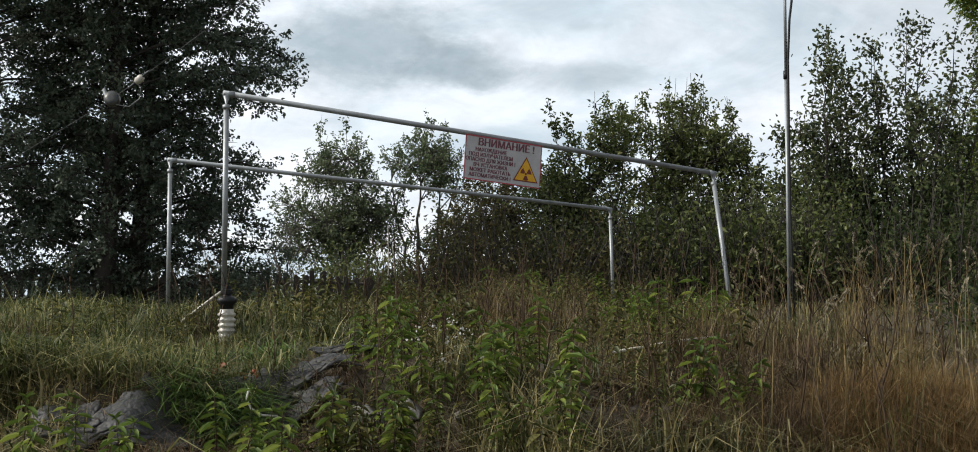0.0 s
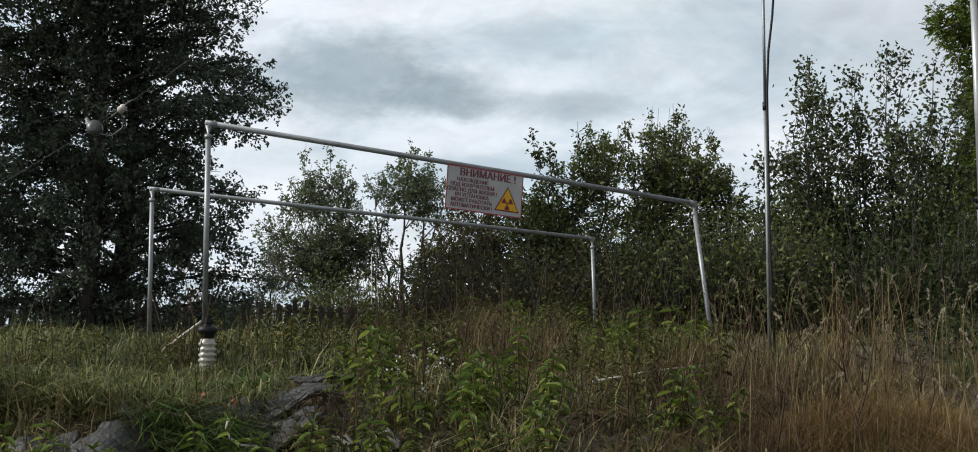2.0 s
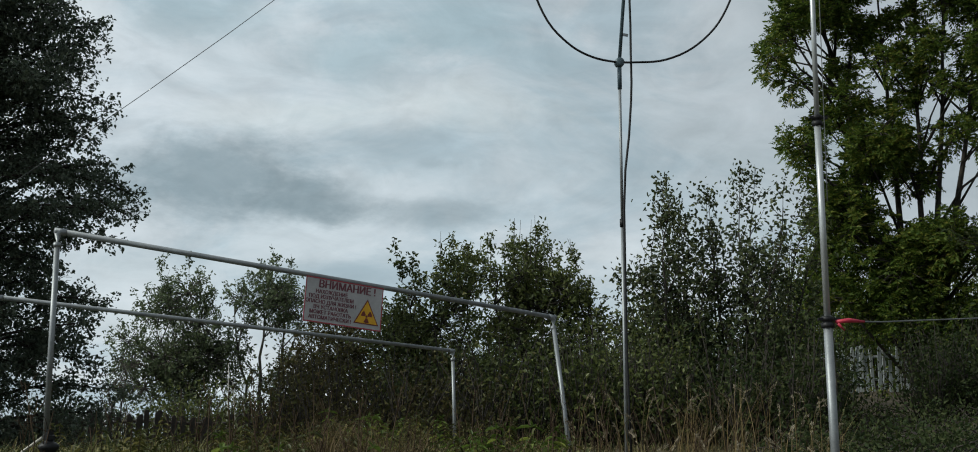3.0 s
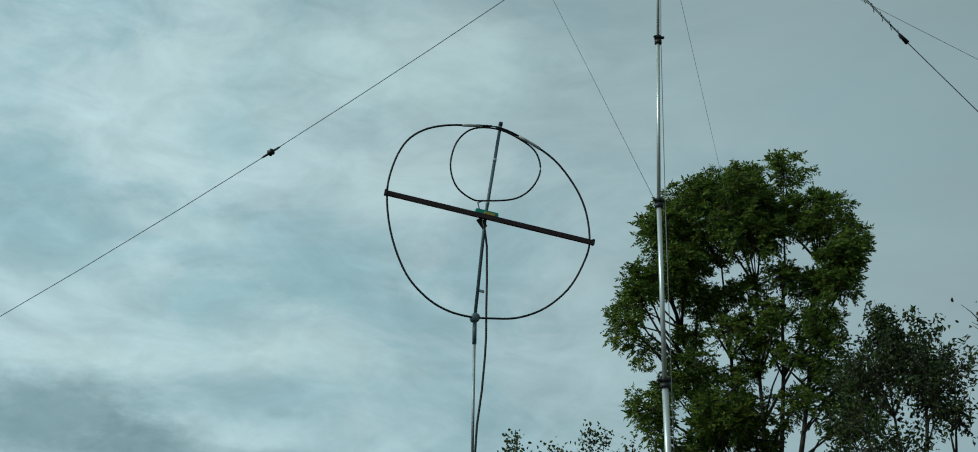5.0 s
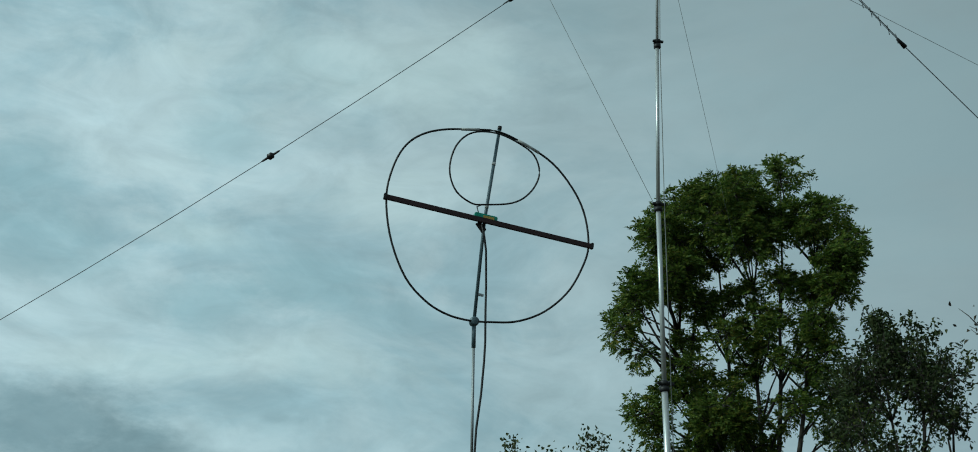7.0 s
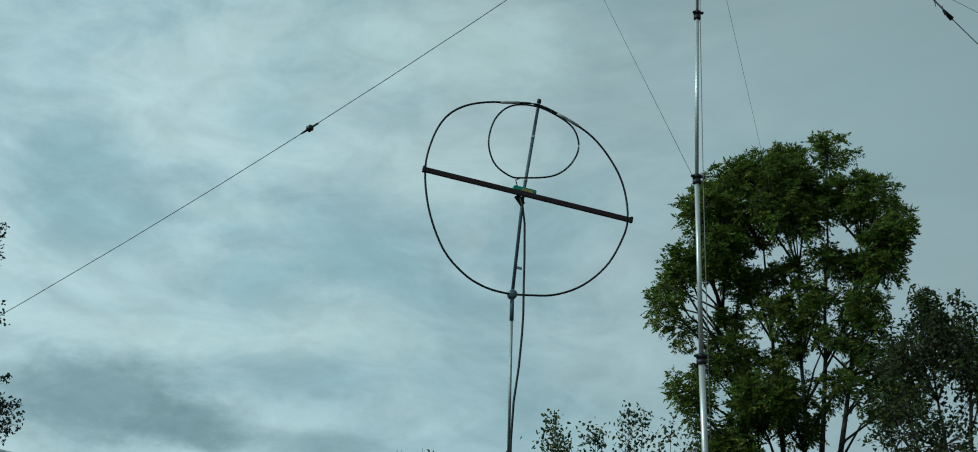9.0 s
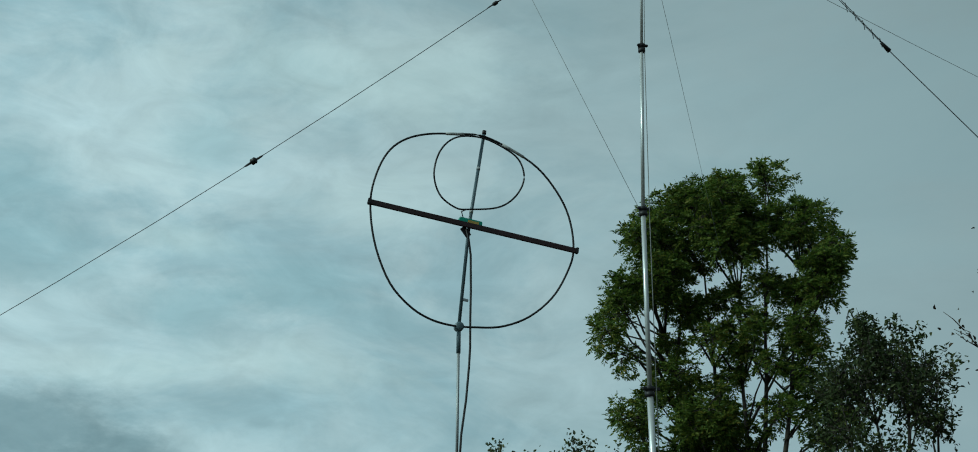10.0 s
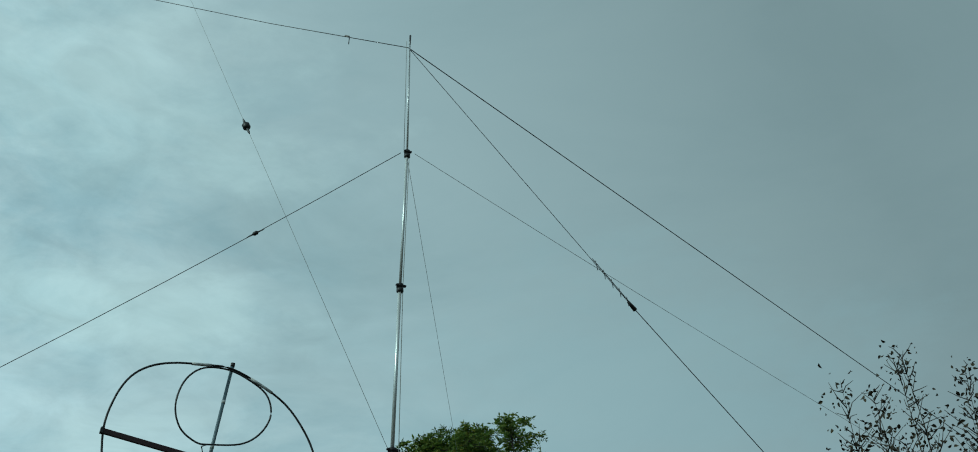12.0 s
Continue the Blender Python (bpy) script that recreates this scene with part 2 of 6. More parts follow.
FENCE_DARK = surface("weathered_dark_wood", (0.025, 0.021, 0.018), (0.085, 0.075, 0.065), 6, 0.9, 0, 0.5, 60)
FENCE_PALE = surface("pale_grey_wood", (0.38, 0.42, 0.43), (0.58, 0.63, 0.63), 6, 0.8, 0, 0.4, 60)
SOIL = surface("bank_soil", (0.022, 0.017, 0.011), (0.085, 0.066, 0.038), 2.2, 0.95, 0, 0.9, 35)
SLATE = surface("roofing_felt", (0.014, 0.014, 0.016), (0.085, 0.084, 0.083), 7, 0.62, 0, 0.9, 45)
ROCK = surface("grey_stone", (0.10, 0.095, 0.085), (0.30, 0.28, 0.25), 6, 0.85, 0, 0.8, 40)
ROD = surface("pale_rod", (0.42, 0.40, 0.34), (0.62, 0.60, 0.53), 10, 0.6, 0, 0.2, 80)
STALK = leafy("dead_stalk", [(0.2, (0.03, 0.02, 0.015)), (0.8, (0.10, 0.07, 0.045))], 0.9, 0.0, 0.1)
LEAF_DARK = leafy("dark_leaves", [(0.15, (0.05, 0.074, 0.05)), (0.5, (0.09, 0.118, 0.078)), (0.85, (0.145, 0.172, 0.115))], 0.36, 0.42, 0.5)
LEAF_WILLOW = leafy("grey_green_leaves", [(0.15, (0.07, 0.096, 0.048)), (0.5, (0.12, 0.155, 0.075)), (0.85, (0.19, 0.23, 0.12))], 0.48, 0.38, 0.4)
LEAF_APPLE = leafy("olive_leaves", [(0.15, (0.05, 0.070, 0.02)), (0.5, (0.105, 0.13, 0.038)), (0.8, (0.17, 0.19, 0.058)), (0.95, (0.24, 0.18, 0.06))], 0.42, 0.40, 0.4)
LEAF_BROWN = leafy("browning_leaves", [(0.15, (0.040, 0.034, 0.014)), (0.5, (0.085, 0.074, 0.028)), (0.7, (0.09, 0.096, 0.032)), (0.9, (0.18, 0.135, 0.055))], 0.6, 0.34, 0.25)
LEAF_ASPEN = leafy("dusky_leaves", [(0.15, (0.032, 0.046, 0.020)), (0.5, (0.065, 0.085, 0.034)), (0.85, (0.13, 0.14, 0.055))], 0.48, 0.30, 0.28)
LEAF_ASH = leafy("ash_leaves", [(0.15, (0.042, 0.078, 0.014)), (0.5, (0.092, 0.142, 0.024)), (0.75, (0.165, 0.195, 0.034)), (0.92, (0.28, 0.22, 0.05))], 0.55, 0.45, 0.2)
# the russet tree's own leaves; on shaded undergrowth this dark tone stands for shade
LEAF_RUSSET_AND_SHADE = leafy("russet_and_shaded_leaves", [(0.15, (0.022, 0.036, 0.013)), (0.5, (0.042, 0.060, 0.021)), (0.85, (0.075, 0.084, 0.032))], 0.6, 0.28, 0.12)
LEAF_CURLED = leafy("curled_dead_leaves", [(0.15, (0.016, 0.014, 0.010)), (0.85, (0.055, 0.045, 0.026))], 0.7, 0.12, 0.15)
NEEDLES = leafy("spruce_needles", [(0.15, (0.010, 0.022, 0.012)), (0.85, (0.032, 0.050, 0.025))], 0.75, 0.1, 0.12)
LEAF_NETTLE = leafy("nettle_leaves", [(0.15, (0.06, 0.092, 0.018)), (0.5, (0.12, 0.18, 0.032)), (0.85, (0.26, 0.30, 0.055))], 0.45, 0.38)
LEAF_WEED = leafy("weed_leaves", [(0.15, (0.035, 0.042, 0.013)), (0.5, (0.095, 0.105, 0.03)), (0.85, (0.22, 0.19, 0.06))], 0.5, 0.3)
GRASS_GREEN = leafy("green_grass", [(0.2, (0.02, 0.034, 0.008)), (0.48, (0.08, 0.105, 0.024)), (0.62, (0.17, 0.17, 0.055)), (0.78, (0.40, 0.36, 0.16))], 0.5, 0.3)
GRASS_MIXED = leafy("withering_grass", [(0.2, (0.018, 0.022, 0.007)), (0.5, (0.095, 0.094, 0.03)), (0.9, (0.42, 0.34, 0.16))], 0.6, 0.25)
GRASS_DRY = leafy("dry_grass", [(0.12, (0.035, 0.024, 0.010)), (0.42, (0.16, 0.115, 0.046)), (0.65, (0.26, 0.19, 0.08)), (0.95, (0.56, 0.45, 0.25))], 0.6, 0.25)
GRASS_GOLD = leafy("golden_grass", [(0.12, (0.07, 0.042, 0.016)), (0.45, (0.22, 0.135, 0.052)), (0.9, (0.52, 0.36, 0.16))], 0.6, 0.3)
PLUME = leafy("seed_plumes", [(0.1, (0.16, 0.13, 0.085)), (0.9, (0.42, 0.37, 0.27))], 0.8, 0.3)
RUST = leafy("rusty_stems", [(0.15, (0.036, 0.022, 0.011)), (0.5, (0.095, 0.062, 0.03)), (0.9, (0.28, 0.20, 0.105))], 0.7, 0.2)
SEDGE = leafy("sedge_green", [(0.1, (0.05, 0.10, 0.022)), (0.5, (0.10, 0.18, 0.04)), (0.9, (0.24, 0.31, 0.10))], 0.45, 0.35)
LEAF_RED = leafy("red_dock_leaves", [(0.1, (0.16, 0.035, 0.015)), (0.9, (0.32, 0.09, 0.035))], 0.55, 0.2)


# ---- building helpers ----
def spot(az, el, d):
    """A place at that bearing and height angle from the eye, d metres off over the ground."""
    return Vector((d * math.sin(radians(az)), d * math.cos(radians(az)), 1.55 + d * math.tan(radians(el))))


def smooth(a, b, v):
    k = np.clip((v - a) / (b - a), 0, 1)
    return k * k * (3 - 2 * k)


def height(x, y):
    """The ground: a flat foot, a bank, a level top, rising to the east behind."""
    x, y = np.asarray(x, float), np.asarray(y, float)
    edge = 0.14 * np.sin(x * 2.3 + 0.4) + 0.08 * np.sin(x * 6.1) + 0.05 * np.sin(x * 13.7)
    bank = 0.84 * smooth(1.5, 6.1, y) + 0.34 * smooth(5.95, 6.65, y + edge) + 0.06 * smooth(6.5, 8, y)
    even = 1.24 * smooth(2.0, 7.6, y)
    part_of = smooth(-0.3, 0.6, x)
    z = bank * (1 - part_of) + even * part_of + 0.16 * smooth(7.2, 10.5, y)
    z = z + 0.085 * np.clip(y - 12, 0, 30) * smooth(3, 12, x)
    z = z + 0.05 * np.sin(x * 1.3 + 0.6) * np.cos(y * 1.1) * smooth(3, 6, y) + 0.025 * np.sin(x * 3.1 + y * 2.3)
    return z - 0.10 * smooth(1.5, 4.0, x) * smooth(4, 6, y) * (1 - smooth(9, 12, y))


def ground_z(x, y):
    return float(height(x, y))


def mesh_of(name, verts, groups):
    """A mesh from arrays: verts (n, 3) and face arrays (m, 3) or (m, 4)."""
    me = bpy.data.meshes.new(name)
    verts = np.asarray(verts, np.float32).reshape(-1, 3)
    groups = [np.asarray(g, np.int32) for g in groups if len(g)]
    loops = np.concatenate([g.ravel() for g in groups])
    sizes = np.concatenate([np.full(len(g), g.shape[1], np.int32) for g in groups])
    me.vertices.add(len(verts))
    me.vertices.foreach_set("co", verts.ravel())
    me.loops.add(len(loops))
    me.loops.foreach_set("vertex_index", loops)
    me.polygons.add(len(sizes))
    me.polygons.foreach_set("loop_start", np.concatenate([[0], np.cumsum(sizes)[:-1]]).astype(np.int32))
    me.update(calc_edges=True)
    me.validate()
    return me


def thing(name, label, category, group="", at=(0, 0, 0), kind=""):
    ob = new(name)
    ob.empty_display_size = 0.1
    ob.location = at
    return tagged(ob, label, category, group, kind)


def hang(name, me, mat, parent=None, label="", round_it=False):
    me.materials.append(mat)
    if round_it:
        me.polygons.foreach_set("use_smooth", np.ones(len(me.polygons), bool))
    ob = new(name, me)
    if parent is not None:
        ob.parent = parent
        ob.matrix_parent_inverse = Matrix.Translation(-parent.location) if parent.type == "EMPTY" else Matrix.Identity(4)
    if label:
        tagged(ob, label)
    return ob


def part(name, bm, mat, parent=None, label="", round_it=False):
    me = bpy.data.meshes.new(name)
    bm.to_mesh(me)
    bm.free()
    return hang(name, me, mat, parent, label, round_it)


def tubes(runs, sides=6):
    """Joined tapered tubes: each run is (points, radii)."""
    vs, quads, tris, k = [], [], [], 0
    ring = np.arange(sides) * 2 * math.pi / sides
    for pts, radii in runs:
        p = np.asarray([tuple(q) for q in pts], float)
        r = np.broadcast_to(np.asarray(radii, float), (len(p),))
        d = np.gradient(p, axis=0)
        d /= np.linalg.norm(d, axis=1)[:, None] + 1e-12
        ref = np.array([0.0, 0.0, 1.0]) if abs(d[0][2]) < 0.9 else np.array([1.0, 0.0, 0.0])
        a = np.cross(d, ref)
        a /= np.linalg.norm(a, axis=1)[:, None] + 1e-12
        b = np.cross(d, a)
        vs.append((p[:, None] + r[:, None, None] * (np.cos(ring)[None, :, None] * a[:, None] + np.sin(ring)[None, :, None] * b[:, None])).reshape(-1, 3))
        i = np.arange(len(p) - 1)[:, None] * sides + np.arange(sides)[None]
        j = np.arange(len(p) - 1)[:, None] * sides + (np.arange(sides)[None] + 1) % sides
        quads.append(np.stack([i, j, j + sides, i + sides], -1).reshape(-1, 4) + k)
        k += len(p) * sides
        vs.append(p[[0, -1]])
        e = np.arange(sides)
        f = (e + 1) % sides
        top = k - sides
        tris.append(np.stack([f + k - len(p) * sides, e + k - len(p) * sides, np.full(sides, k)], 1))
        tris.append(np.stack([e + top, f + top, np.full(sides, k + 1)], 1))
        k += 2
    return np.concatenate(vs), np.concatenate(quads), np.concatenate(tris)


def tube_part(name, runs, mat, parent=None, label="", sides=10):
    v, q, t = tubes(runs, sides)
    return hang(name, mesh_of(name, v, [q, t]), mat, parent, label, True)


def sag(a, b, drop, n=14):
    a, b = Vector(a), Vector(b)
    return [a.lerp(b, k / n) - Vector((0, 0, 4 * drop * (k / n) * (1 - k / n))) for k in range(n + 1)]


def lathe(profile, m=Matrix.Identity(4), seg=24):
    """A turned body from (radius, height) steps."""
    bm = bmesh.new()
    rings = []
    for r, z in profile:
        rings.append([bm.verts.new(m @ Vector((r * math.cos(2 * math.pi * i / seg), r * math.sin(2 * math.pi * i / seg), z))) for i in range(seg)])
    for a, b in zip(rings, rings[1:]):
        for i in range(seg):
            bm.faces.new((a[i], a[(i + 1) % seg], b[(i + 1) % seg], b[i]))
    bm.faces.new(rings[0][::-1])
    bm.faces.new(rings[-1])
    return bm


def block(size, m, bevel=0.0):
    bm = bmesh.new()
    bmesh.ops.create_cube(bm, size=1.0, matrix=m @ Matrix.Diagonal((*size, 1)))
    if bevel:
        bmesh.ops.bevel(bm, geom=bm.edges[:], offset=bevel, segments=2, affect="EDGES")
    return bm


def axes(origin, u, v):
    """A frame at origin with x along u and y near v."""
    u = Vector(u).normalized()
    w = u.cross(Vector(v)).normalized()
    v = w.cross(u)
    return Matrix(((u.x, v.x, w.x, origin[0]), (u.y, v.y, w.y, origin[1]), (u.z, v.z, w.z, origin[2]), (0, 0, 0, 1)))


def unit(rng, n):
    v = rng.normal(size=(n, 3))
    return v / np.linalg.norm(v, axis=1)[:, None]


def leaves(rng, at, size, wide=0.55, droop=0.35, fold=0.22, tip=None, six=False, level=0.0):
    """Folded leaves at the places given; their tips point any way, and hang a little."""
    n = len(at)
    d = unit(rng, n) if tip is None else tip
    d = d + np.array([0, 0, -droop])
    d /= np.linalg.norm(d, axis=1)[:, None]
    s = np.cross(d, unit(rng, n) * (1 - level) + np.array([0, 0, level]))
    s /= np.linalg.norm(s, axis=1)[:, None] + 1e-9
    up = np.cross(s, d)
    size = (size * rng.uniform(0.6, 1.3, n))[:, None]
    base, end = at, at + d * size
    if six:
        def off(k, w, sgn):
            return at + d * size * k + sgn * s * size * wide * 0.5 * w + up * size * fold * w
        v = np.stack([base, off(0.28, 1.0, 1), off(0.62, 0.8, 1), end - up * size * 0.12, off(0.62, 0.8, -1), off(0.28, 1.0, -1)], 1).reshape(-1, 3)
        k = np.arange(n)[:, None] * 6
        return v, np.concatenate([k + np.array([0, 1, 2, 3]), k + np.array([0, 3, 4, 5])])
    mid = at + d * size * 0.45 + up * size * fold
    v = np.stack([base, mid + s * size * wide * 0.5, end, mid - s * size * wide * 0.5], 1).reshape(-1, 3)
    k = np.arange(n)[:, None] * 4
    return v, np.concatenate([k + np.array([0, 1, 2]), k + np.array([0, 2, 3])])


def blades(rng, at, tall, width, lean=0.35, bend=0.5):
    """Bent blades of grass: a lower quad and a tip."""
    n = len(at)
    a = rng.uniform(0, 2 * math.pi, n)
    d = np.stack([np.cos(a), np.sin(a), np.zeros(n)], 1)
    s = np.stack([-np.sin(a), np.cos(a), np.zeros(n)], 1)
    h = tall[:, None]
    k = np.abs(rng.normal(0, lean, n))[:, None]
    b = (k + rng.uniform(0, bend, n)[:, None]) * h
    mid = at + d * k * h * 0.5 + np.array([0, 0, 0.55]) * h
    end = at + d * b + np.array([0, 0, 1.0]) * h * np.clip(1.05 - 0.35 * (b / h) ** 2, 0.35, 1)
    w = (width * rng.uniform(0.6, 1.3, n))[:, None] * s
    v = np.stack([at - w / 2, at + w / 2, mid + w * 0.35, mid - w * 0.35, end], 1).reshape(-1, 3)
    i = np.arange(n)[:, None] * 5
    return v, i + np.array([0, 1, 2, 3]), i + np.array([3, 2, 4])


# ---- ground: one sheet to the horizon ----
xs = np.unique(np.concatenate([np.linspace(-14, -4, 40), np.linspace(-4, 4, 130), np.linspace(4, 20, 60), np.geomspace(20, 1500, 14), -np.geomspace(14, 1500, 14)]))
ys = np.unique(np.concatenate([np.linspace(1, 14, 110), np.linspace(14, 45, 40), np.geomspace(45, 1500, 12), np.linspace(-8, 1, 10), -np.geomspace(8, 1500, 10)]))
gx, gy = np.meshgrid(xs, ys)
gz = height(np.clip(gx, -60, 60), gy)
rough_rng = np.random.default_rng(3)
gz = gz + rough_rng.normal(0, 0.02, gz.shape) * ((np.abs(gx) < 15) & (gy > 2) & (gy < 15))
gi = (np.arange(len(ys) - 1)[:, None] * len(xs) + np.arange(len(xs) - 1)[None]).reshape(-1)
ground = hang("ground", mesh_of("ground", np.stack([gx, gy, gz], -1), [np.stack([gi, gi + 1, gi + 1 + len(xs), gi + len(xs)], 1)]), SOIL, None, "", True)
tagged(ground, "dark weedy soil of a low overgrown bank", "ground", kind="structure")

# ---- the tall pipe frames ----
FL, FR, BL, BR = spot(-12.06, 9.40, 8.0), spot(10.32, 5.85, 10.0), spot(-14.5, 6.35, 10.0), spot(5.6, 4.26, 12.5)


def pipe_frame(label, left, right, left_foot, right_foot, r):
    ob = thing("pipe_frame", label, "pipe frame", "pipe frames of the antenna", (left.x, left.y, left_foot.z))
    along = (right - left).normalized()
    tube_part("crossbar", [([left - along * 0.02, right + along * 0.02], r * 0.9)], STEEL, ob, "", 16)
    for top, foot in ((left, left_foot), (right, right_foot)):
        post = tube_part("post", [([top - Vector((0, 0, 0.07)), foot], r * 0.86)], STEEL, ob, "", 16)
        inward = along if top is left else -along
        elbow = [top + inward * 0.05, top + inward * 0.012 - Vector((0, 0, 0.004)), top - Vector((0, 0, 0.02)), top - Vector((0, 0, 0.085))]
        tube_part("elbow", [(elbow, r * 1.06)], STEEL, ob, "", 16)
        tube_part("collar", [([top - Vector((0, 0, 0.075)), top - Vector((0, 0, 0.10))], r * 1.18)], STEEL, ob, "", 16)
    return ob


ins_base = Vector((FL.x + 0.02, FL.y, 0))
ins_base.z = ground_z(ins_base.x, ins_base.y) - 0.03
fr_foot = spot(11.15, -2.2, 9.7)
fr_foot.z = ground_z(fr_foot.x, fr_foot.y) - 0.05
bl_foot = Vector((BL.x, BL.y, ground_z(BL.x, BL.y) - 0.05))
br_foot = Vector((BR.x + 0.03, BR.y, ground_z(BR.x, BR.y) - 0.05))
ins_top = 1.63
pipe_frame("galvanised steel pipe frame carrying the warning sign", FL, FR, Vector((FL.x, FL.y, ins_top - 0.01)), fr_foot, 0.0205)
pipe_frame("galvanised steel pipe frame standing behind the sign's frame", BL, BR, bl_foot, br_foot, 0.0195)

# porcelain insulator under the front post
ins = thing("post_insulator", "ribbed white porcelain insulator with a black cap under the pipe", "insulator", "", ins_base)
z0, z1 = ins_base.z, 1.50
ribs = [(0.046, z0)]
n_rib = 6
for k in range(n_rib):
    zz = z0 + 0.02 + (z1 - z0 - 0.03) * k / n_rib
    step = (z1 - z0 - 0.03) / n_rib
    ribs += [(0.043, zz), (0.057, zz + step * 0.30), (0.058, zz + step * 0.48), (0.044, zz + step * 0.85)]
ribs += [(0.043, z1), (0.038, z1 + 0.004)]
at_ins = Matrix.Translation((ins_base.x, ins_base.y, 0))
part("porcelain_body", lathe(ribs, at_ins), PORCELAIN, ins, "", True)
part("cap", lathe([(0.040, z1 + 0.004), (0.043, z1 + 0.03), (0.060, z1 + 0.045), (0.063, z1 + 0.065), (0.045, z1 + 0.082), (0.030, z1 + 0.088), (0.030, z1 + 0.10)], at_ins), BLACK, ins, "dark weathered cap", True)
part("clamp", lathe([(0.036, z1 + 0.10), (0.036, z1 + 0.125), (0.026, z1 + 0.13), (0.026, z1 + 0.15)], at_ins, 8), BLACK, ins, "bolted clamp")
lean_end = spot(-14.0, -0.95, 8.7)
tube_part("stay_rod", [([Vector((FL.x - 0.02, FL.y - 0.01, ins_top - 0.02)), lean_end], 0.009)], ROD, ins, "pale slanting rod")

# ---- the warning sign ----
along = (FR - FL).normalized()
SIGN_L, SIGN_R = FL.lerp(FR, 0.432), FL.lerp(FR, 0.591)
SW, SH = (SIGN_R - SIGN_L).length, 0.318
front = along.cross(Vector((0, 0, 1))).normalized()
sign_m = axes(SIGN_L + Vector((0, 0, -0.012)) + front * 0.026, along, (0, 0, 1))
sign = thing("warning_sign", "white warning sign with red border, Cyrillic text and yellow triangle", "sign", "", SIGN_L)
part("panel", block((SW, SH, 0.003), sign_m @ Matrix.Translation((SW / 2, -SH / 2, 0)), 0.0006), SIGN_WHITE, sign)
for bx, by, bw, bh in ((SW / 2, -0.004, SW, 0.008), (SW / 2, -SH + 0.004, SW, 0.008), (0.004, -SH / 2, 0.006, SH - 0.018), (SW - 0.004, -SH / 2, 0.006, SH - 0.018)):
    part("border", block((bw, bh, 0.002), sign_m @ Matrix.Translation((bx, by, 0.003))), SIGN_RED, sign, "thin red border")



def words(name, text, x, y, size, mat, wide=1.0, weight=0.0):
    """A line of raised print; weight thickens its strokes."""
    c = bpy.data.curves.new(name, "FONT")
    c.body, c.size, c.align_x, c.align_y, c.extrude = text, size, "CENTER", "CENTER", 0.0005
    tmp = new(name, c)
    bm = bmesh.new()
    for k, dx in enumerate((-weight, 0.0, weight)):
        me = bpy.data.meshes.new_from_object(tmp)
        me.transform(sign_m @ Matrix.Translation((x + dx, y, 0.0032 + 0.0002 * k)) @ Matrix.Diagonal((wide, 1, 1, 1)))
        bm.from_mesh(me)
        bpy.data.meshes.remove(me)
    bpy.data.objects.remove(tmp)
    return part(name, bm, mat, sign)


words("heading", "ВНИМАНИЕ !", SW * 0.53, -0.045, 0.076, SIGN_INK, 0.98, 0.0028)
for k, line in enumerate(("НАХОЖДЕНИЕ", "ПОД ИЗЛУЧАТЕЛЕМ", "ОПАСНО ДЛЯ ЖИЗНИ !", "ВЧ УСТАНОВКА", "МОЖЕТ РАБОТАТЬ", "АВТОМАТИЧЕСКИ !")):
    words("text_line", line, SW * 0.335, -0.098 - k * 0.0365, 0.0385, SIGN_INK, 0.93, 0.0012)


def flat(points, lift):
    bm = bmesh.new()
    low = [bm.verts.new(sign_m @ Vector((x, y, lift))) for x, y in points]
    high = [bm.verts.new(sign_m @ Vector((x, y, lift + 0.0008))) for x, y in points]
    bm.faces.new(low[::-1])
    bm.faces.new(high)
    for i in range(len(points)):
        j = (i + 1) % len(points)
        bm.faces.new((low[i], low[j], high[j], high[i]))
    return bm


tx, ty, tr = SW * 0.80, -0.220, 0.122
tri = [(tx + tr * math.cos(a), ty + tr * math.sin(a)) for a in (math.pi / 2, math.pi * 7 / 6, math.pi * 11 / 6)]
part("triangle", flat(tri, 0.0025), SIGN_DARK, sign, "dark outline of the hazard triangle")
part("triangle_face", flat([(tx + (x - tx) * 0.87, ty + (y - ty) * 0.87) for x, y in tri], 0.0038), SIGN_YELLOW, sign, "yellow triangle face")
for k in range(3):
    mid = math.pi / 2 + math.pi + k * 2 * math.pi / 3
    fan = [(tx + r * math.cos(mid + o), ty - 0.004 + r * math.sin(mid + o)) for r, os in ((0.014, (-0.5, 0.5)), (0.047, (0.5, 0.25, 0.0, -0.25, -0.5))) for o in os]
    part("trefoil_blade", flat(fan, 0.0052), SIGN_DARK, sign, "dark trefoil blade")
part("trefoil_hub", flat([(tx + 0.009 * math.cos(a * 0.5236), ty - 0.004 + 0.009 * math.sin(a * 0.5236)) for a in range(12)], 0.0052), SIGN_DARK, sign)

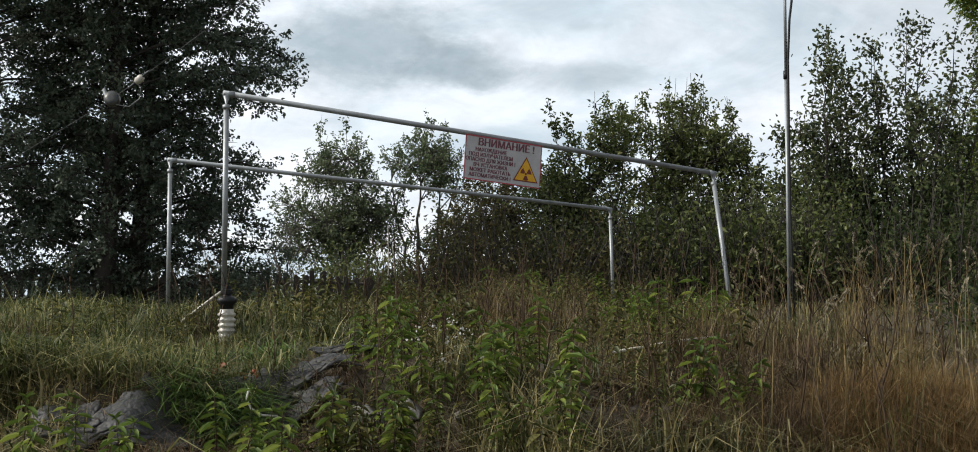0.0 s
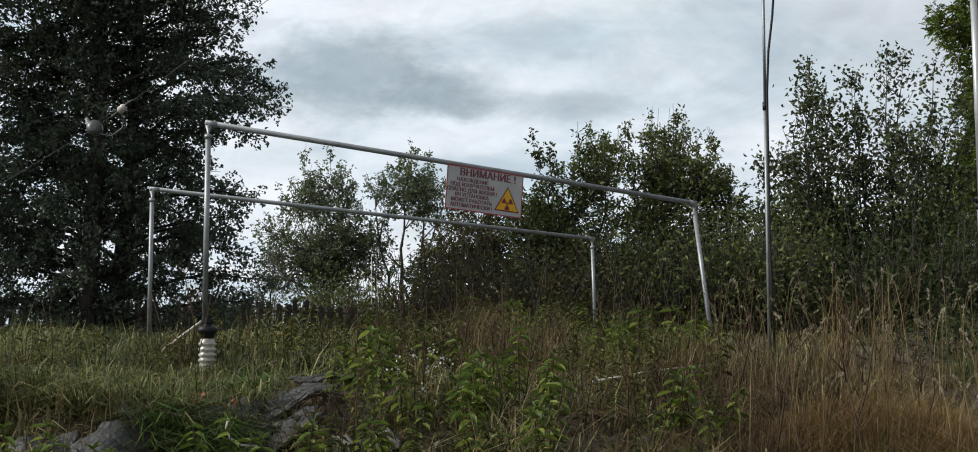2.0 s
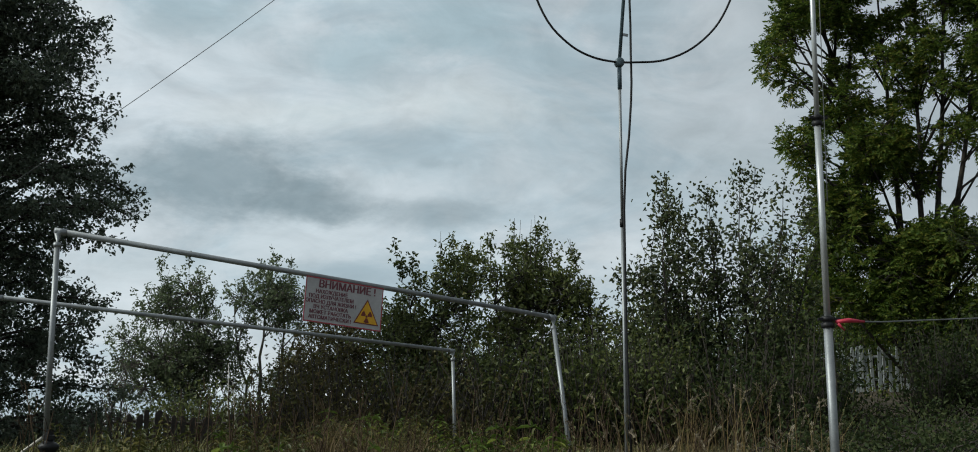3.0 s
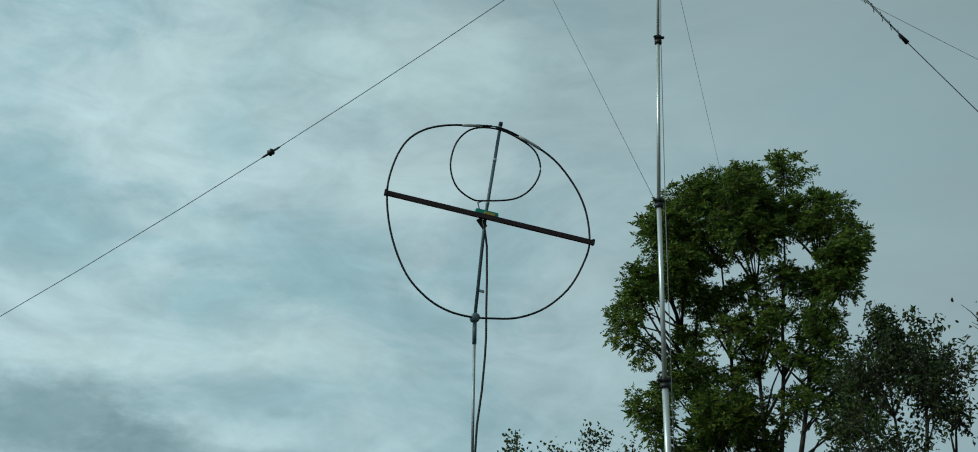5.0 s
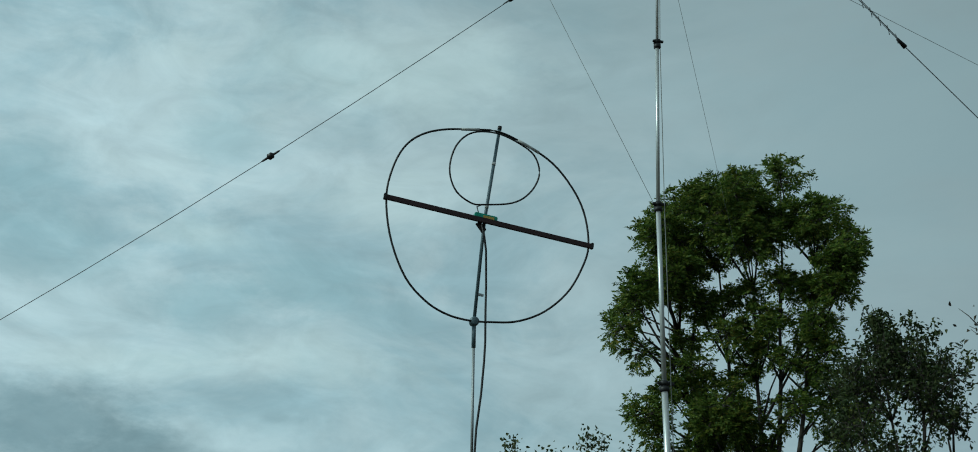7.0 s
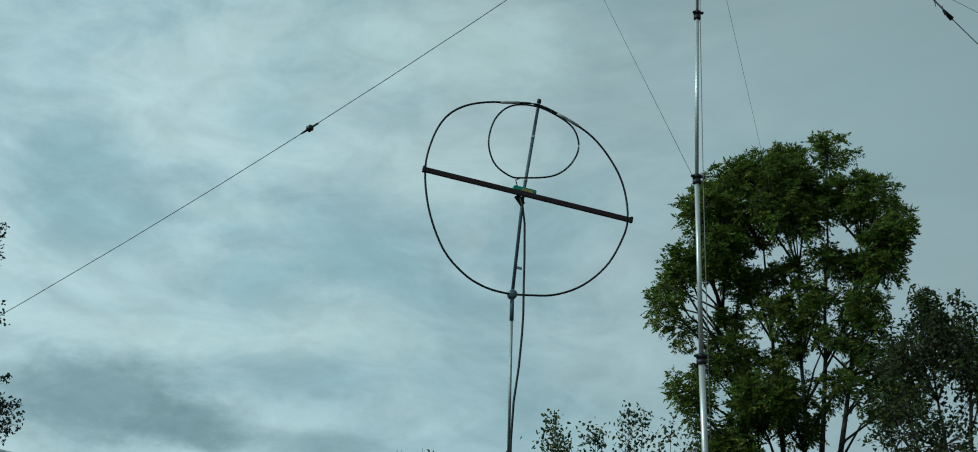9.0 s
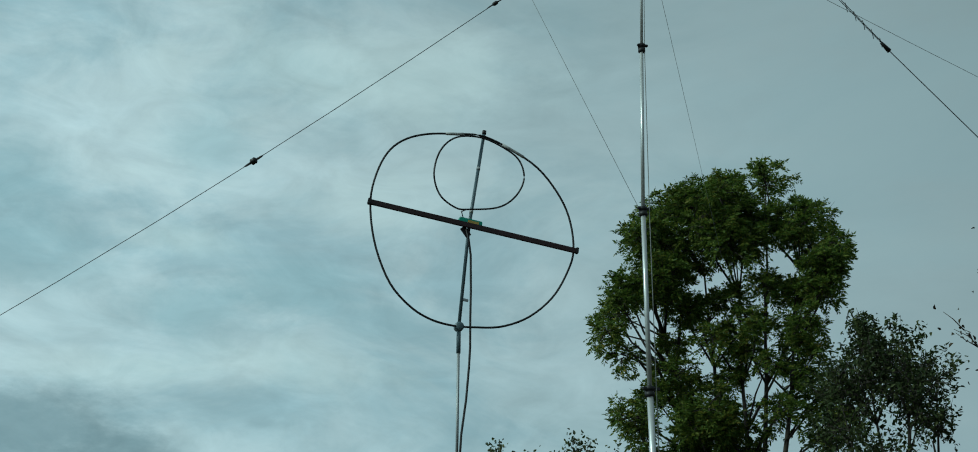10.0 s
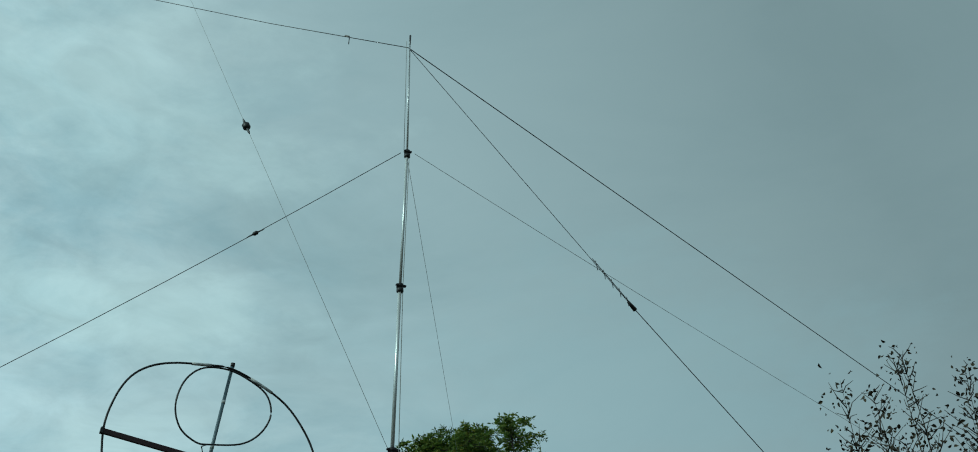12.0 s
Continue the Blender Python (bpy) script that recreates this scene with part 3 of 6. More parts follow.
# ---- magnetic loop antenna on its slim pole ----
LOOP_D = 9.2
hub_at, top_at = spot(13.6, 17.48, LOOP_D), spot(14.75, 26.4, LOOP_D)
bar_l, bar_r = spot(9.02, 23.13, 8.97), spot(19.36, 20.93, 9.43)
pole_foot = Vector((hub_at.x, hub_at.y, ground_z(hub_at.x, hub_at.y) - 0.05))
loop = thing("loop_antenna", "black magnetic loop antenna on a slim galvanised pole", "antenna", "", pole_foot)
sleeve_low = Vector((hub_at.x, hub_at.y, hub_at.z - 0.21))
joint = Vector((hub_at.x, hub_at.y, 3.2))
tube_part("lower_pole", [([pole_foot, joint + Vector((0, 0, 0.02))], 0.0125)], STEEL, loop, "", 14)
tube_part("upper_pole", [([joint, sleeve_low + Vector((0, 0, 0.04))], 0.011)], STEEL, loop, "", 14)
tube_part("pole_joint", [([joint - Vector((0, 0, 0.03)), joint + Vector((0, 0, 0.03))], 0.019)], BLACK, loop, "black joint", 14)
rod_up = (top_at - hub_at).normalized()
tube_part("sleeve", [([sleeve_low, hub_at], 0.0165)], DARK_TUBE, loop, "dark sleeve", 14)
rod_bend = spot(14.03, 22.1, LOOP_D + 0.01)
tube_part("mast_rod", [([hub_at, rod_bend, top_at + rod_up * 0.01], 0.0135)], DARK_TUBE, loop, "blue grey rod", 14)
for k in (0.60, 0.83):
    p = rod_bend.lerp(top_at, k * 2 - 1.06)
    tube_part("rod_band", [([p, p + rod_up * 0.025], 0.0155)], TAPE, loop, "pale tape band", 14)
bar_dir = (bar_r - bar_l).normalized()
loop_m = axes((bar_l + bar_r) / 2, bar_dir, rod_up)
part("cross_bar", block(((bar_r - bar_l).length + 0.02, 0.042, 0.022), loop_m @ Matrix.Translation((0, 0, 0.004)), 0.003), BROWN_BAR, loop, "dark brown channel")
for e in (-1, 1):
    part("bar_cap", block((0.022, 0.05, 0.034), loop_m @ Matrix.Translation((e * (bar_r - bar_l).length / 2, 0.002, 0.006)), 0.003), BLACK, loop)
box_at = rod_bend
box_m = axes(box_at + Vector((0, 0, 0.022)), bar_dir, rod_up)
box = part("tuning_box", block((0.19, 0.045, 0.06), box_m @ Matrix.Translation((0, 0, 0.034)), 0.006), GREEN_BOX, loop, "green plastic tuning box")
part("box_label", block((0.09, 0.022, 0.004), box_m @ Matrix.Translation((0.02, -0.004, 0.066)), 0.001), YELLOW_BOX, box, "ochre panel")
part("gusset", block((0.05, 0.09, 0.012), box_m @ Matrix.Translation((-0.02, -0.075, 0.01)) @ Matrix.Rotation(radians(45), 4, "Z"), 0.003), BLACK, loop)
half = (bar_r - bar_l).length / 2


def soft_ring(knots, n=96):
    """A closed smooth line through a few knots in the loop's plane."""
    k = np.array(knots, float)
    m = len(k)
    out = []
    for i in range(n):
        s = i * m / n
        j, f = int(s), s - int(s)
        p = [k[(j + o) % m] for o in (-1, 0, 1, 2)]
        q = 0.5 * (2 * p[1] + (p[2] - p[0]) * f + (2 * p[0] - 5 * p[1] + 4 * p[2] - p[3]) * f * f + (3 * p[1] - p[0] - 3 * p[2] + p[3]) * f ** 3)
        out.append(loop_m @ Vector((q[0], q[1], -0.02)))
    return out + out[:2]


H = half
big = [(-0.985, 0.015), (-0.975, 0.316), (-0.900, 0.556), (-0.761, 0.715), (-0.560, 0.820), (-0.299, 0.890), (-0.069, 0.935), (0.183, 0.888), (0.513, 0.756), (0.758, 0.535),
       (0.903, 0.300), (0.975, 0.009), (0.940, -0.220), (0.831, -0.490), (0.636, -0.724), (0.397, -0.872), (0.15, -0.935), (-0.06, -0.965), (-0.270, -0.950), (-0.474, -0.870), (-0.690, -0.690), (-0.880, -0.36)]
big = [(x * H, y * H) for x, y in big]
tube_part("main_loop", [(soft_ring(big), 0.0085)], BLACK, loop, "thick black loop cable", 10)
small = [(-0.069, 0.915), (-0.300, 0.855), (-0.430, 0.683), (-0.454, 0.437), (-0.366, 0.241), (-0.203, 0.153), (-0.074, 0.167), (0.197, 0.256), (0.347, 0.407), (0.405, 0.605), (0.333, 0.780), (0.165, 0.870)]
small = [(x * H, y * H) for x, y in small]
tube_part("coupling_loop", [(soft_ring(small, 64), 0.0075)], BLACK, loop, "thin black coupling loop", 8)
ring_pts = soft_ring(big)
for a, b in ((20, 24), (30, 34)):
    tube_part("tape_wrap", [(ring_pts[a:b], 0.0125)], TAPE, loop, "pale tape wrap", 10)
tube_part("rod_cap", [([top_at - rod_up * 0.01, top_at + rod_up * 0.022], 0.0175)], BLACK, loop, "", 12)
part("hub_clamp", lathe([(0.025, -0.03), (0.036, -0.026), (0.038, 0.0), (0.036, 0.026), (0.02, 0.032)], axes(hub_at, bar_dir, rod_up), 16), DARK_TUBE, loop, "round clamp at the loop's foot", True)
part("bracket", block((0.05, 0.022, 0.012), axes(hub_at.lerp(rod_bend, 0.27) + bar_dir * 0.03, bar_dir, rod_up), 0.003), STEEL, loop, "small steel bracket")
feed_a = loop_m @ Vector((-0.09 * H, 0.165 * H, -0.02))
tube_part("feed_link", [([feed_a, feed_a + Vector((-0.05, -0.01, -0.03)), box_at + Vector((-0.05, -0.02, 0.05)), box_at + Vector((-0.045, -0.02, 0.02))], 0.006)], BLACK, loop, "", 8)
coax = [loop_m @ Vector((x * H, y * H, -0.03)) for x, y in ((-0.066, -0.03), (-0.03, -0.12), (0.011, -0.267), (0.062, -0.596), (0.095, -0.85))]
coax += [hub_at + Vector((dx, -0.03, dz)) for dx, dz in ((0.085, -0.16), (0.078, -0.32), (0.058, -0.58), (0.024, -0.85))]
coax += [Vector((joint.x + 0.010, joint.y - 0.026, z)) for z in (joint.z + 0.1, joint.z - 0.4, 2.2)] + [Vector((joint.x + 0.016, joint.y - 0.03, 1.9)), pole_foot + Vector((0.03, -0.04, 0.05))]
tube_part("coax_cable", [(coax, 0.009)], BLACK, loop, "black coaxial cable hanging beside the pole", 8)

# ---- telescopic mast ----
MAST_D = 7.5
mast_low = spot(22.85, 0, MAST_D)
mast_low.z = ground_z(mast_low.x, mast_low.y) - 0.1
levels = [spot(22.75, 5.53, MAST_D), spot(22.70, 14.5, MAST_D), spot(22.76, 22.7, MAST_D), spot(23.06, 30.1, MAST_D), spot(23.39, 36.24, MAST_D), spot(23.5, 41.2, MAST_D)]
mast = thing("telescopic_mast", "tall telescopic aluminium mast with black clamp collars", "mast", "", mast_low)
stops_at = [mast_low] + levels
for k, (a, b) in enumerate(zip(stops_at, stops_at[1:])):
    r = (0.0262, 0.0195, 0.0155, 0.0126, 0.0102, 0.0074)[k]
    tube_part("section", [([a, b + Vector((0, 0, 0.03))], r)], ALU if k else STEEL, mast, "" if k else "dull grey lowest section", 18)
    if k < 5:
        cm = Matrix.Translation(b)
        collar = part("collar", lathe([(r + 0.004, -0.035), (r + 0.012, -0.03), (r + 0.012, -0.006), (r + 0.004, -0.004), (r + 0.004, 0.004), (r + 0.013, 0.006), (r + 0.012, 0.028), (r + 0.002, 0.034)], cm, 18), BLACK, mast, "black clamp collar", True)
        part("clamp_lug", block((0.05 - 0.007 * k, 0.02, 0.02 - 0.002 * k), Matrix.Translation(b + Vector((r + 0.022 - 0.003 * k, -0.01, 0.016))), 0.002), BLACK, collar)
        part("clamp_lug", block((0.035 - 0.005 * k, 0.02, 0.016 - 0.0015 * k), Matrix.Translation(b + Vector((-r - 0.018 + 0.002 * k, -0.01, 0.016))), 0.002), BLACK, collar)
tube_part("tip", [([levels[5], levels[5] + Vector((0.005, 0, 0.10))], 0.008)], WIRE, mast, "thin dark tip", 8)
tube_part("halyard", [([levels[5] + Vector((-0.03, -0.01, 0.02)), levels[4] + Vector((-0.03, -0.01, 0))], 0.0022), ([levels[4] + Vector((0.012, -0.012, 0)), levels[3] + Vector((0.016, -0.012, 0)), levels[2] + Vector((0.036, -0.02, 0)), levels[1] + Vector((0.02, -0.05, -0.5))], 0.0028)], CORD, mast, "thin cord down the mast", 6)
ribbon = [levels[0] + Vector((0.04, -0.02, 0.0)), levels[0] + Vector((0.12, -0.02, 0.01)), levels[0] + Vector((0.22, -0.015, 0.004))]
tube_part("ribbon", [(ribbon, (0.011, 0.014, 0.006)), ([levels[0] + Vector((0.05, -0.03, -0.01)), levels[0] + Vector((0.09, -0.03, -0.05))], (0.010, 0.004))], RED_TAPE, mast, "red tape tied at the lowest collar", 8)


# ---- wires and guys ----
def wire(name, label, pts, r, mat=WIRE, category="wire"):
    ob = tube_part(name, [(pts, r)], mat, None, "", 6)
    return tagged(ob, label, category)


def egg(name, label, p, d, r, mat, length=1.5):
    """An egg insulator with its two tied ends, strung along d."""
    m = axes(p, Vector(d).cross(Vector((0.3, 0.5, 0.8))), d)
    m = m @ Matrix.Rotation(radians(-90), 4, "X")
    prof = [(r * 0.2, -r * length), (r * 0.7, -r * length * 0.75), (r, -r * 0.5), (r * 0.86, 0), (r, r * 0.5), (r * 0.7, r * length * 0.75), (r * 0.2, r * length)]
    ob = thing(name, label, "insulator", "insulators on the wires", p)
    part("body", lathe(prof, m, 14), mat, ob, "", True)
    u = Vector(d).normalized()
    for e in (-1, 1):
        tube_part("wire_tie", [([p + u * e * r * length * 0.8, p + u * e * r * length * 2.2, p + u * e * r * length * 2.9], (r * 0.35, r * 0.3, r * 0.12))], WIRE, ob, "", 6)
    return ob


guy_top = levels[4] + Vector((-0.05, 0, -0.005))
lamp_at = spot(-17.05, 8.95, 11.0)
guy_far = lamp_at + (lamp_at - guy_top) * 0.75
guy_far.z = ground_z(guy_far.x, guy_far.y)


def on_guy(az):
    a, b = guy_top, lamp_at
    t = math.tan(radians(az))
    s = (t * a.y - a.x) / ((b.x - a.x) - t * (b.y - a.y))
    return a.lerp(b, s) - Vector((0, 0, 0.67 * s * (1 - s)))


guy_dir = lamp_at - guy_top
wire("guy_wire", "thin dark guy wire from the mast down to the trees", [guy_top] + [on_guy(a) for a in (19, 15.35, 11, 7, 3.22, -1, -5, -9, -13, -15.9)] + [lamp_at, guy_far], 0.0027)
egg("egg_insulator", "small dark egg insulator in the guy wire", on_guy(15.35), guy_dir, 0.016, BLACK)
egg("egg_insulator", "dark egg insulator in the guy wire", on_guy(3.22), guy_dir, 0.026, BLACK, 1.1)
egg("egg_insulator", "white porcelain egg insulator before the dark trees", on_guy(-15.9), guy_dir, 0.034, PORCELAIN)
disc = thing("disc_insulator", "grey porcelain disc insulator strung before the dark trees", "insulator", "insulators on the wires", lamp_at)
dm = axes(lamp_at, guy_dir, (0, 0, 1)) @ Matrix.Rotation(radians(35), 4, "Y")
part("disc", lathe([(0.02, -0.04), (0.062, -0.036), (0.068, -0.012), (0.068, 0.012), (0.062, 0.036), (0.02, 0.04)], dm, 22), DISC, disc, "", True)
part("hook", block((0.03, 0.09, 0.02), axes(lamp_at + Vector((-0.06, 0, 0.05)), guy_dir, (0, 0, 1)), 0.004), STEEL, disc)
loop_end = on_guy(-15.9)
wire("wire_loop", "slack grey wire loop beside the disc insulator", [lamp_at + Vector((0.04, -0.02, -0.05)), lamp_at + Vector((0.15, -0.02, -0.07)), lamp_at + Vector((0.24, -0.02, 0.0)), lamp_at + Vector((0.25, -0.02, 0.10)), loop_end + Vector((-0.06, 0, -0.01))], 0.005, CORD)

low_ring = levels[2] + Vector((-0.024, 0, 0.01))
in3 = spot(14.3, 37.14, 8.6)
up_dir = in3 - low_ring
wire("antenna_wire", "thin antenna wire rising from the mast's middle collar", [low_ring, in3, in3 + up_dir * 2.2], 0.0016, CORD)
egg("egg_insulator", "round black insulator high on the rising wire", in3, up_dir, 0.034, BLACK, 1.15)
wtop = levels[5] + Vector((-0.012, 0, -0.035))
left_far = spot(8.39, 42.11, 9.2)
wire("antenna_wire", "dark wire running from the mast top across the sky", [wtop, wtop.lerp(left_far, 0.5) - Vector((0, 0, 0.02)), left_far, left_far + (left_far - wtop) * 1.6], 0.0031)
clip_at = wtop.lerp(left_far, 0.21)
hook = thing("wire_clip", "small dark clip with a short tail on the top wire", "clip", "", clip_at)
part("grip", block((0.05, 0.014, 0.014), axes(clip_at, left_far - wtop, (0, 0, 1)), 0.003), BLACK, hook)
tube_part("tail", [([clip_at + Vector((0.02, 0, 0)), clip_at + Vector((0.016, 0, -0.08))], 0.004)], WIRE, hook, "", 6)
ra = spot(46.71, 24.06, 12.5)
wire("antenna_wire", "thick black wire sloping from the mast top to the bushes", sag(wtop, wtop + (ra - wtop) * 1.5, 0.0), 0.0042)
spring_at, rb = spot(35.12, 28.83, 9.3), spot(40.48, 21.88, 10.4)
wire("antenna_wire", "thin dark wire sloping down to a strain spring", [wtop, spring_at], 0.0028)
lower_end = spring_at + (rb - spring_at) * 2.4
wire("down_lead", "black cable sloping from the strain spring to the bushes", [spring_at, rb, lower_end], 0.0042)
down = (spring_at - wtop).normalized()
strain = thing("strain_spring", "dark strain spring with loose wire ends", "spring", "", spring_at)
tube_part("body", [([spring_at - down * 0.06, spring_at + down * 0.04], (0.012, 0.02))], BLACK, strain, "", 8)
side = down.cross(Vector((0.2, 1, 0))).normalized()
for k in range(5):
    p = spring_at - down * (0.06 + 0.105 * k)
    tube_part("wire_turn", [([p - side * 0.026 + down * 0.03, p, p + side * 0.024 - down * 0.035], 0.003)], WIRE, strain, "", 5)
tube_part("doubled_wire", [([spring_at - down * 0.05 + side * 0.008, spring_at - down * 0.55 + side * 0.012], 0.0035)], WIRE, strain, "", 5)
rc = spot(45.05, 22.51, 12.0)
guy_r = levels[4] + Vector((0.06, 0, 0.02))
wire("guy_rope", "thin grey guy cord running down to the bushes", sag(guy_r, guy_r + (rc - guy_r) * 1.5, 0.05), 0.0019, CORD, "rope")
bk = spot(25.56, 24.63, 12.0)
guy_b = levels[4] + Vector((0.02, 0.04, -0.02))
wire("guy_rope", "thin grey guy cord running back behind the ash", [guy_b, bk, bk + (bk - guy_b) * 0.75], 0.0016, CORD, "rope")
rope_a = levels[0] + Vector((0.2, -0.015, 0.004))
wire("guy_rope", "pale cord tied to the mast's lowest collar", [rope_a, spot(25.11, 5.46, 7.9), spot(28.8, 5.45, 8.9), spot(36, 5.6, 10.5), spot(50, 5.9, 16)], 0.005, CORD, "rope")


# ---- fences ----
def fence(name, label, a, b, tall, pitch, width, mat, seed, gap=0.0):
    rng = random.Random(seed)
    a, b = Vector(a), Vector(b)
    run = b - a
    length, ang = run.length, math.atan2(run.y, run.x)
    ob = thing(name, label, "fence", "", (a.x, a.y, ground_z(a.x, a.y)))
    shapes = []
    for k in range(4):
        w, t = width * (0.85 + 0.1 * k), 0.02
        tip = [(-w / 2, 1 - 0.06 * (k % 2)), (0, 1.03), (w / 2, 1 - 0.05 * (k % 3))]
        bm = bmesh.new()
        outline = [(-w / 2, 0.0), (w / 2, 0.0)] + [(x, y) for x, y in tip[::-1]]
        f = [bm.verts.new((x, -t / 2, y * tall)) for x, y in outline]
        g = [bm.verts.new((x, t / 2, y * tall)) for x, y in outline]
        bm.faces.new(f)
        bm.faces.new(g[::-1])
        for i in range(5):
            bm.faces.new((f[i], g[i], g[(i + 1) % 5], f[(i + 1) % 5]))
        me = bpy.data.meshes.new("picket")
        bm.to_mesh(me)
        bm.free()
        me.materials.append(mat)
        shapes.append(me)
    n = int(length / pitch)
    for k in range(n):
        if rng.random() < gap:
            continue
        p = a.lerp(b, (k + 0.5 + rng.uniform(-0.15, 0.15)) / n)
        z = ground_z(p.x, p.y) + rng.uniform(-0.06, 0.04)
        o = new("picket", shapes[rng.randrange(4)])
        o.parent = ob
        o.matrix_parent_inverse = Matrix.Translation(-ob.location)
        o.matrix_basis = pose(p.x, p.y, z, rng.uniform(-2, 2), rng.uniform(-3.5, 3.5), math.degrees(ang) + rng.uniform(-4, 4))
    back = Vector((-math.sin(ang), math.cos(ang), 0)) * 0.035
    for hgt in (0.28, 0.78):
        pts = []
        for k in range(15):
            p = a.lerp(b, k / 14)
            pts.append(Vector((p.x, p.y, ground_z(p.x, p.y) + tall * hgt)) + back)
        tube_part("rail", [(pts, 0.028)], mat, ob, "", 4)
    return ob


fence("picket_fence", "dark weathered wooden picket fence behind the weeds", spot(-24, 0, 20.5), spot(-1, 0, 22.5), 0.62, 0.155, 0.10, FENCE_DARK, 5, 0.06)
fence("picket_fence", "pale grey wooden picket fence on the rise", spot(12, 0, 27), spot(29, 0, 30), 1.0, 0.13, 0.075, FENCE_PALE, 8, 0.04)


# ---- trees ----
def tree(name, label, base, tall, outline, stems, clumps, per, leaf, spread, leaf_mat, bark, seed, low=0.15, r0=0.12, wide=0.55, droop=0.35, inner=0.35, rise=0.55, twigs=3, sprigs=0, lobes=0.5, category="tree", reach=1.0, flat=0.75, wands=0):
    """A tree: stems, limbs to leafy clumps that fill the outline given as (height, radius) shares."""
    rng = np.random.default_rng(seed)
    base = Vector(base)
    ob = thing(name, label, category, "", base)
    b = np.array(base)
    hs, rs = np.array([o[0] for o in outline]), np.array([o[1] for o in outline])
    runs, lines = [], []
    for off_x, off_y, lean_x, lean_y, frac in stems:
        n = 9
        t = np.linspace(0, 1, n)
        wob = np.cumsum(rng.normal(0, 0.012, (n, 2)), 0) * tall
        p = np.stack([b[0] + off_x + lean_x * t ** 1.3 + wob[:, 0] * 0.5, b[1] + off_y + lean_y * t ** 1.3 + wob[:, 1] * 0.5, b[2] - 0.15 + t * tall * frac], 1)
        r = r0 * (1 - 0.93 * t ** 0.9)
        r[0] *= 1.35
        runs.append((p, r))
        lines.append(p)
    phase = rng.uniform(0, 6.3, 6)
    pts = []
    while len(pts) < clumps:
        t = rng.uniform(low, 1.0)
        a = rng.uniform(0, 2 * math.pi)
        lobe = 1 + lobes * (0.5 * math.sin(2 * a + phase[0] + 5 * t) + 0.4 * math.sin(3 * a + phase[1] - 9 * t) + 0.35 * math.sin(phase[2] + 17 * t + a))
        big_r = np.interp(t, hs, rs) * max(lobe, 0.25)
        if rng.uniform() > big_r / rs.max() + 0.12:
            continue
        rr = big_r * math.sqrt(rng.uniform(inner ** 2, 1))
        line = lines[rng.integers(len(lines))]
        k = min(int(t * 8), 8)
        cx = 0.35 * line[k, 0] + 0.65 * sum(o[k, 0] for o in lines) / len(lines)
        cy = 0.35 * line[k, 1] + 0.65 * sum(o[k, 1] for o in lines) / len(lines)
        pts.append((cx + rr * math.cos(a), cy + rr * math.sin(a), b[2] + t * tall))
    pts = np.array(pts)
    spots = []
    for p in pts:
        best = None
        for line in lines:
            gap = np.hypot(line[:, 0] - p[0], line[:, 1] - p[1])
            want = p[2] - rise * gap
            cost = np.abs(line[:, 2] - want) + 0.7 * gap
            i = int(np.argmin(cost))
            if best is None or cost[i] < best[0]:
                best = (cost[i], line[i], i)
        s = best[1]
        span = np.linalg.norm(p - s)
        q = s + (p - s) * 0.4 + np.array([0, 0, 0.10 * span]) + rng.normal(0, 0.05 * span, 3)
        q2 = s + (p - s) * 0.75 + np.array([0, 0, 0.06 * span]) + rng.normal(0, 0.04 * span, 3)
        rad = min(r0 * 0.32, 0.008 + 0.010 * span)
        runs.append((np.array([s, q, q2, p]), np.array([rad, rad * 0.7, rad * 0.45, 0.004])))
        for _ in range(twigs):
            e = p + unit(rng, 1)[0] * spread * rng.uniform(0.6, 1.2) + np.array([0, 0, 0.25 * spread])
            o = q2 + (p - q2) * rng.uniform(0.2, 1)
            runs.append((np.array([o, (o + e) / 2 + rng.normal(0, 0.04, 3), e]), np.array([0.007, 0.005, 0.003])))
        m = int(per * rng.uniform(0.5, 1.5))
        g = rng.normal(0, 1, (m, 3))
        g *= (rng.uniform(0.02, 1, m) ** 0.45)[:, None] / np.linalg.norm(g, axis=1)[:, None]
        spots.append(p + g * np.array([spread, spread, spread * flat]))
    for _ in range(sprigs):
        p = pts[rng.integers(len(pts))]
        e = p + np.array([rng.normal(0, 0.12), rng.normal(0, 0.12), 1.0]) * rng.uniform(0.5, 1.0) * spread * 2.6 * reach
        line = p + (e - p) * np.linspace(0, 1, 5)[:, None] + rng.normal(0, 0.03, (5, 3))
        runs.append((line, np.linspace(0.007, 0.0025, 5)))
        m = int(per * 0.35)
        spots.append(p + (e - p) * rng.uniform(0.1, 0.9, (m, 1)) + rng.normal(0, 0.07, (m, 3)))
    high = pts[np.argsort(-pts[:, 2])][: 3 * wands + 1]
    for _ in range(wands):
        p = high[rng.integers(len(high))] + rng.normal(0, 0.15, 3)
        e = p + np.array([rng.normal(0, 0.05), 0, rng.uniform(0.6, 0.95)])
        runs.append((np.array([p, (p + e) / 2 + rng.normal(0, 0.015, 3), e]), np.array([0.006, 0.0045, 0.003])))
    v, q, t = tubes(runs, 5)
    hang("trunk", mesh_of("trunk", v, [q, t]), bark, ob, "", True)
    at = np.concatenate(spots)
    v, t = leaves(rng, at, np.full(len(at), leaf), wide, droop, 0.18, None, True)
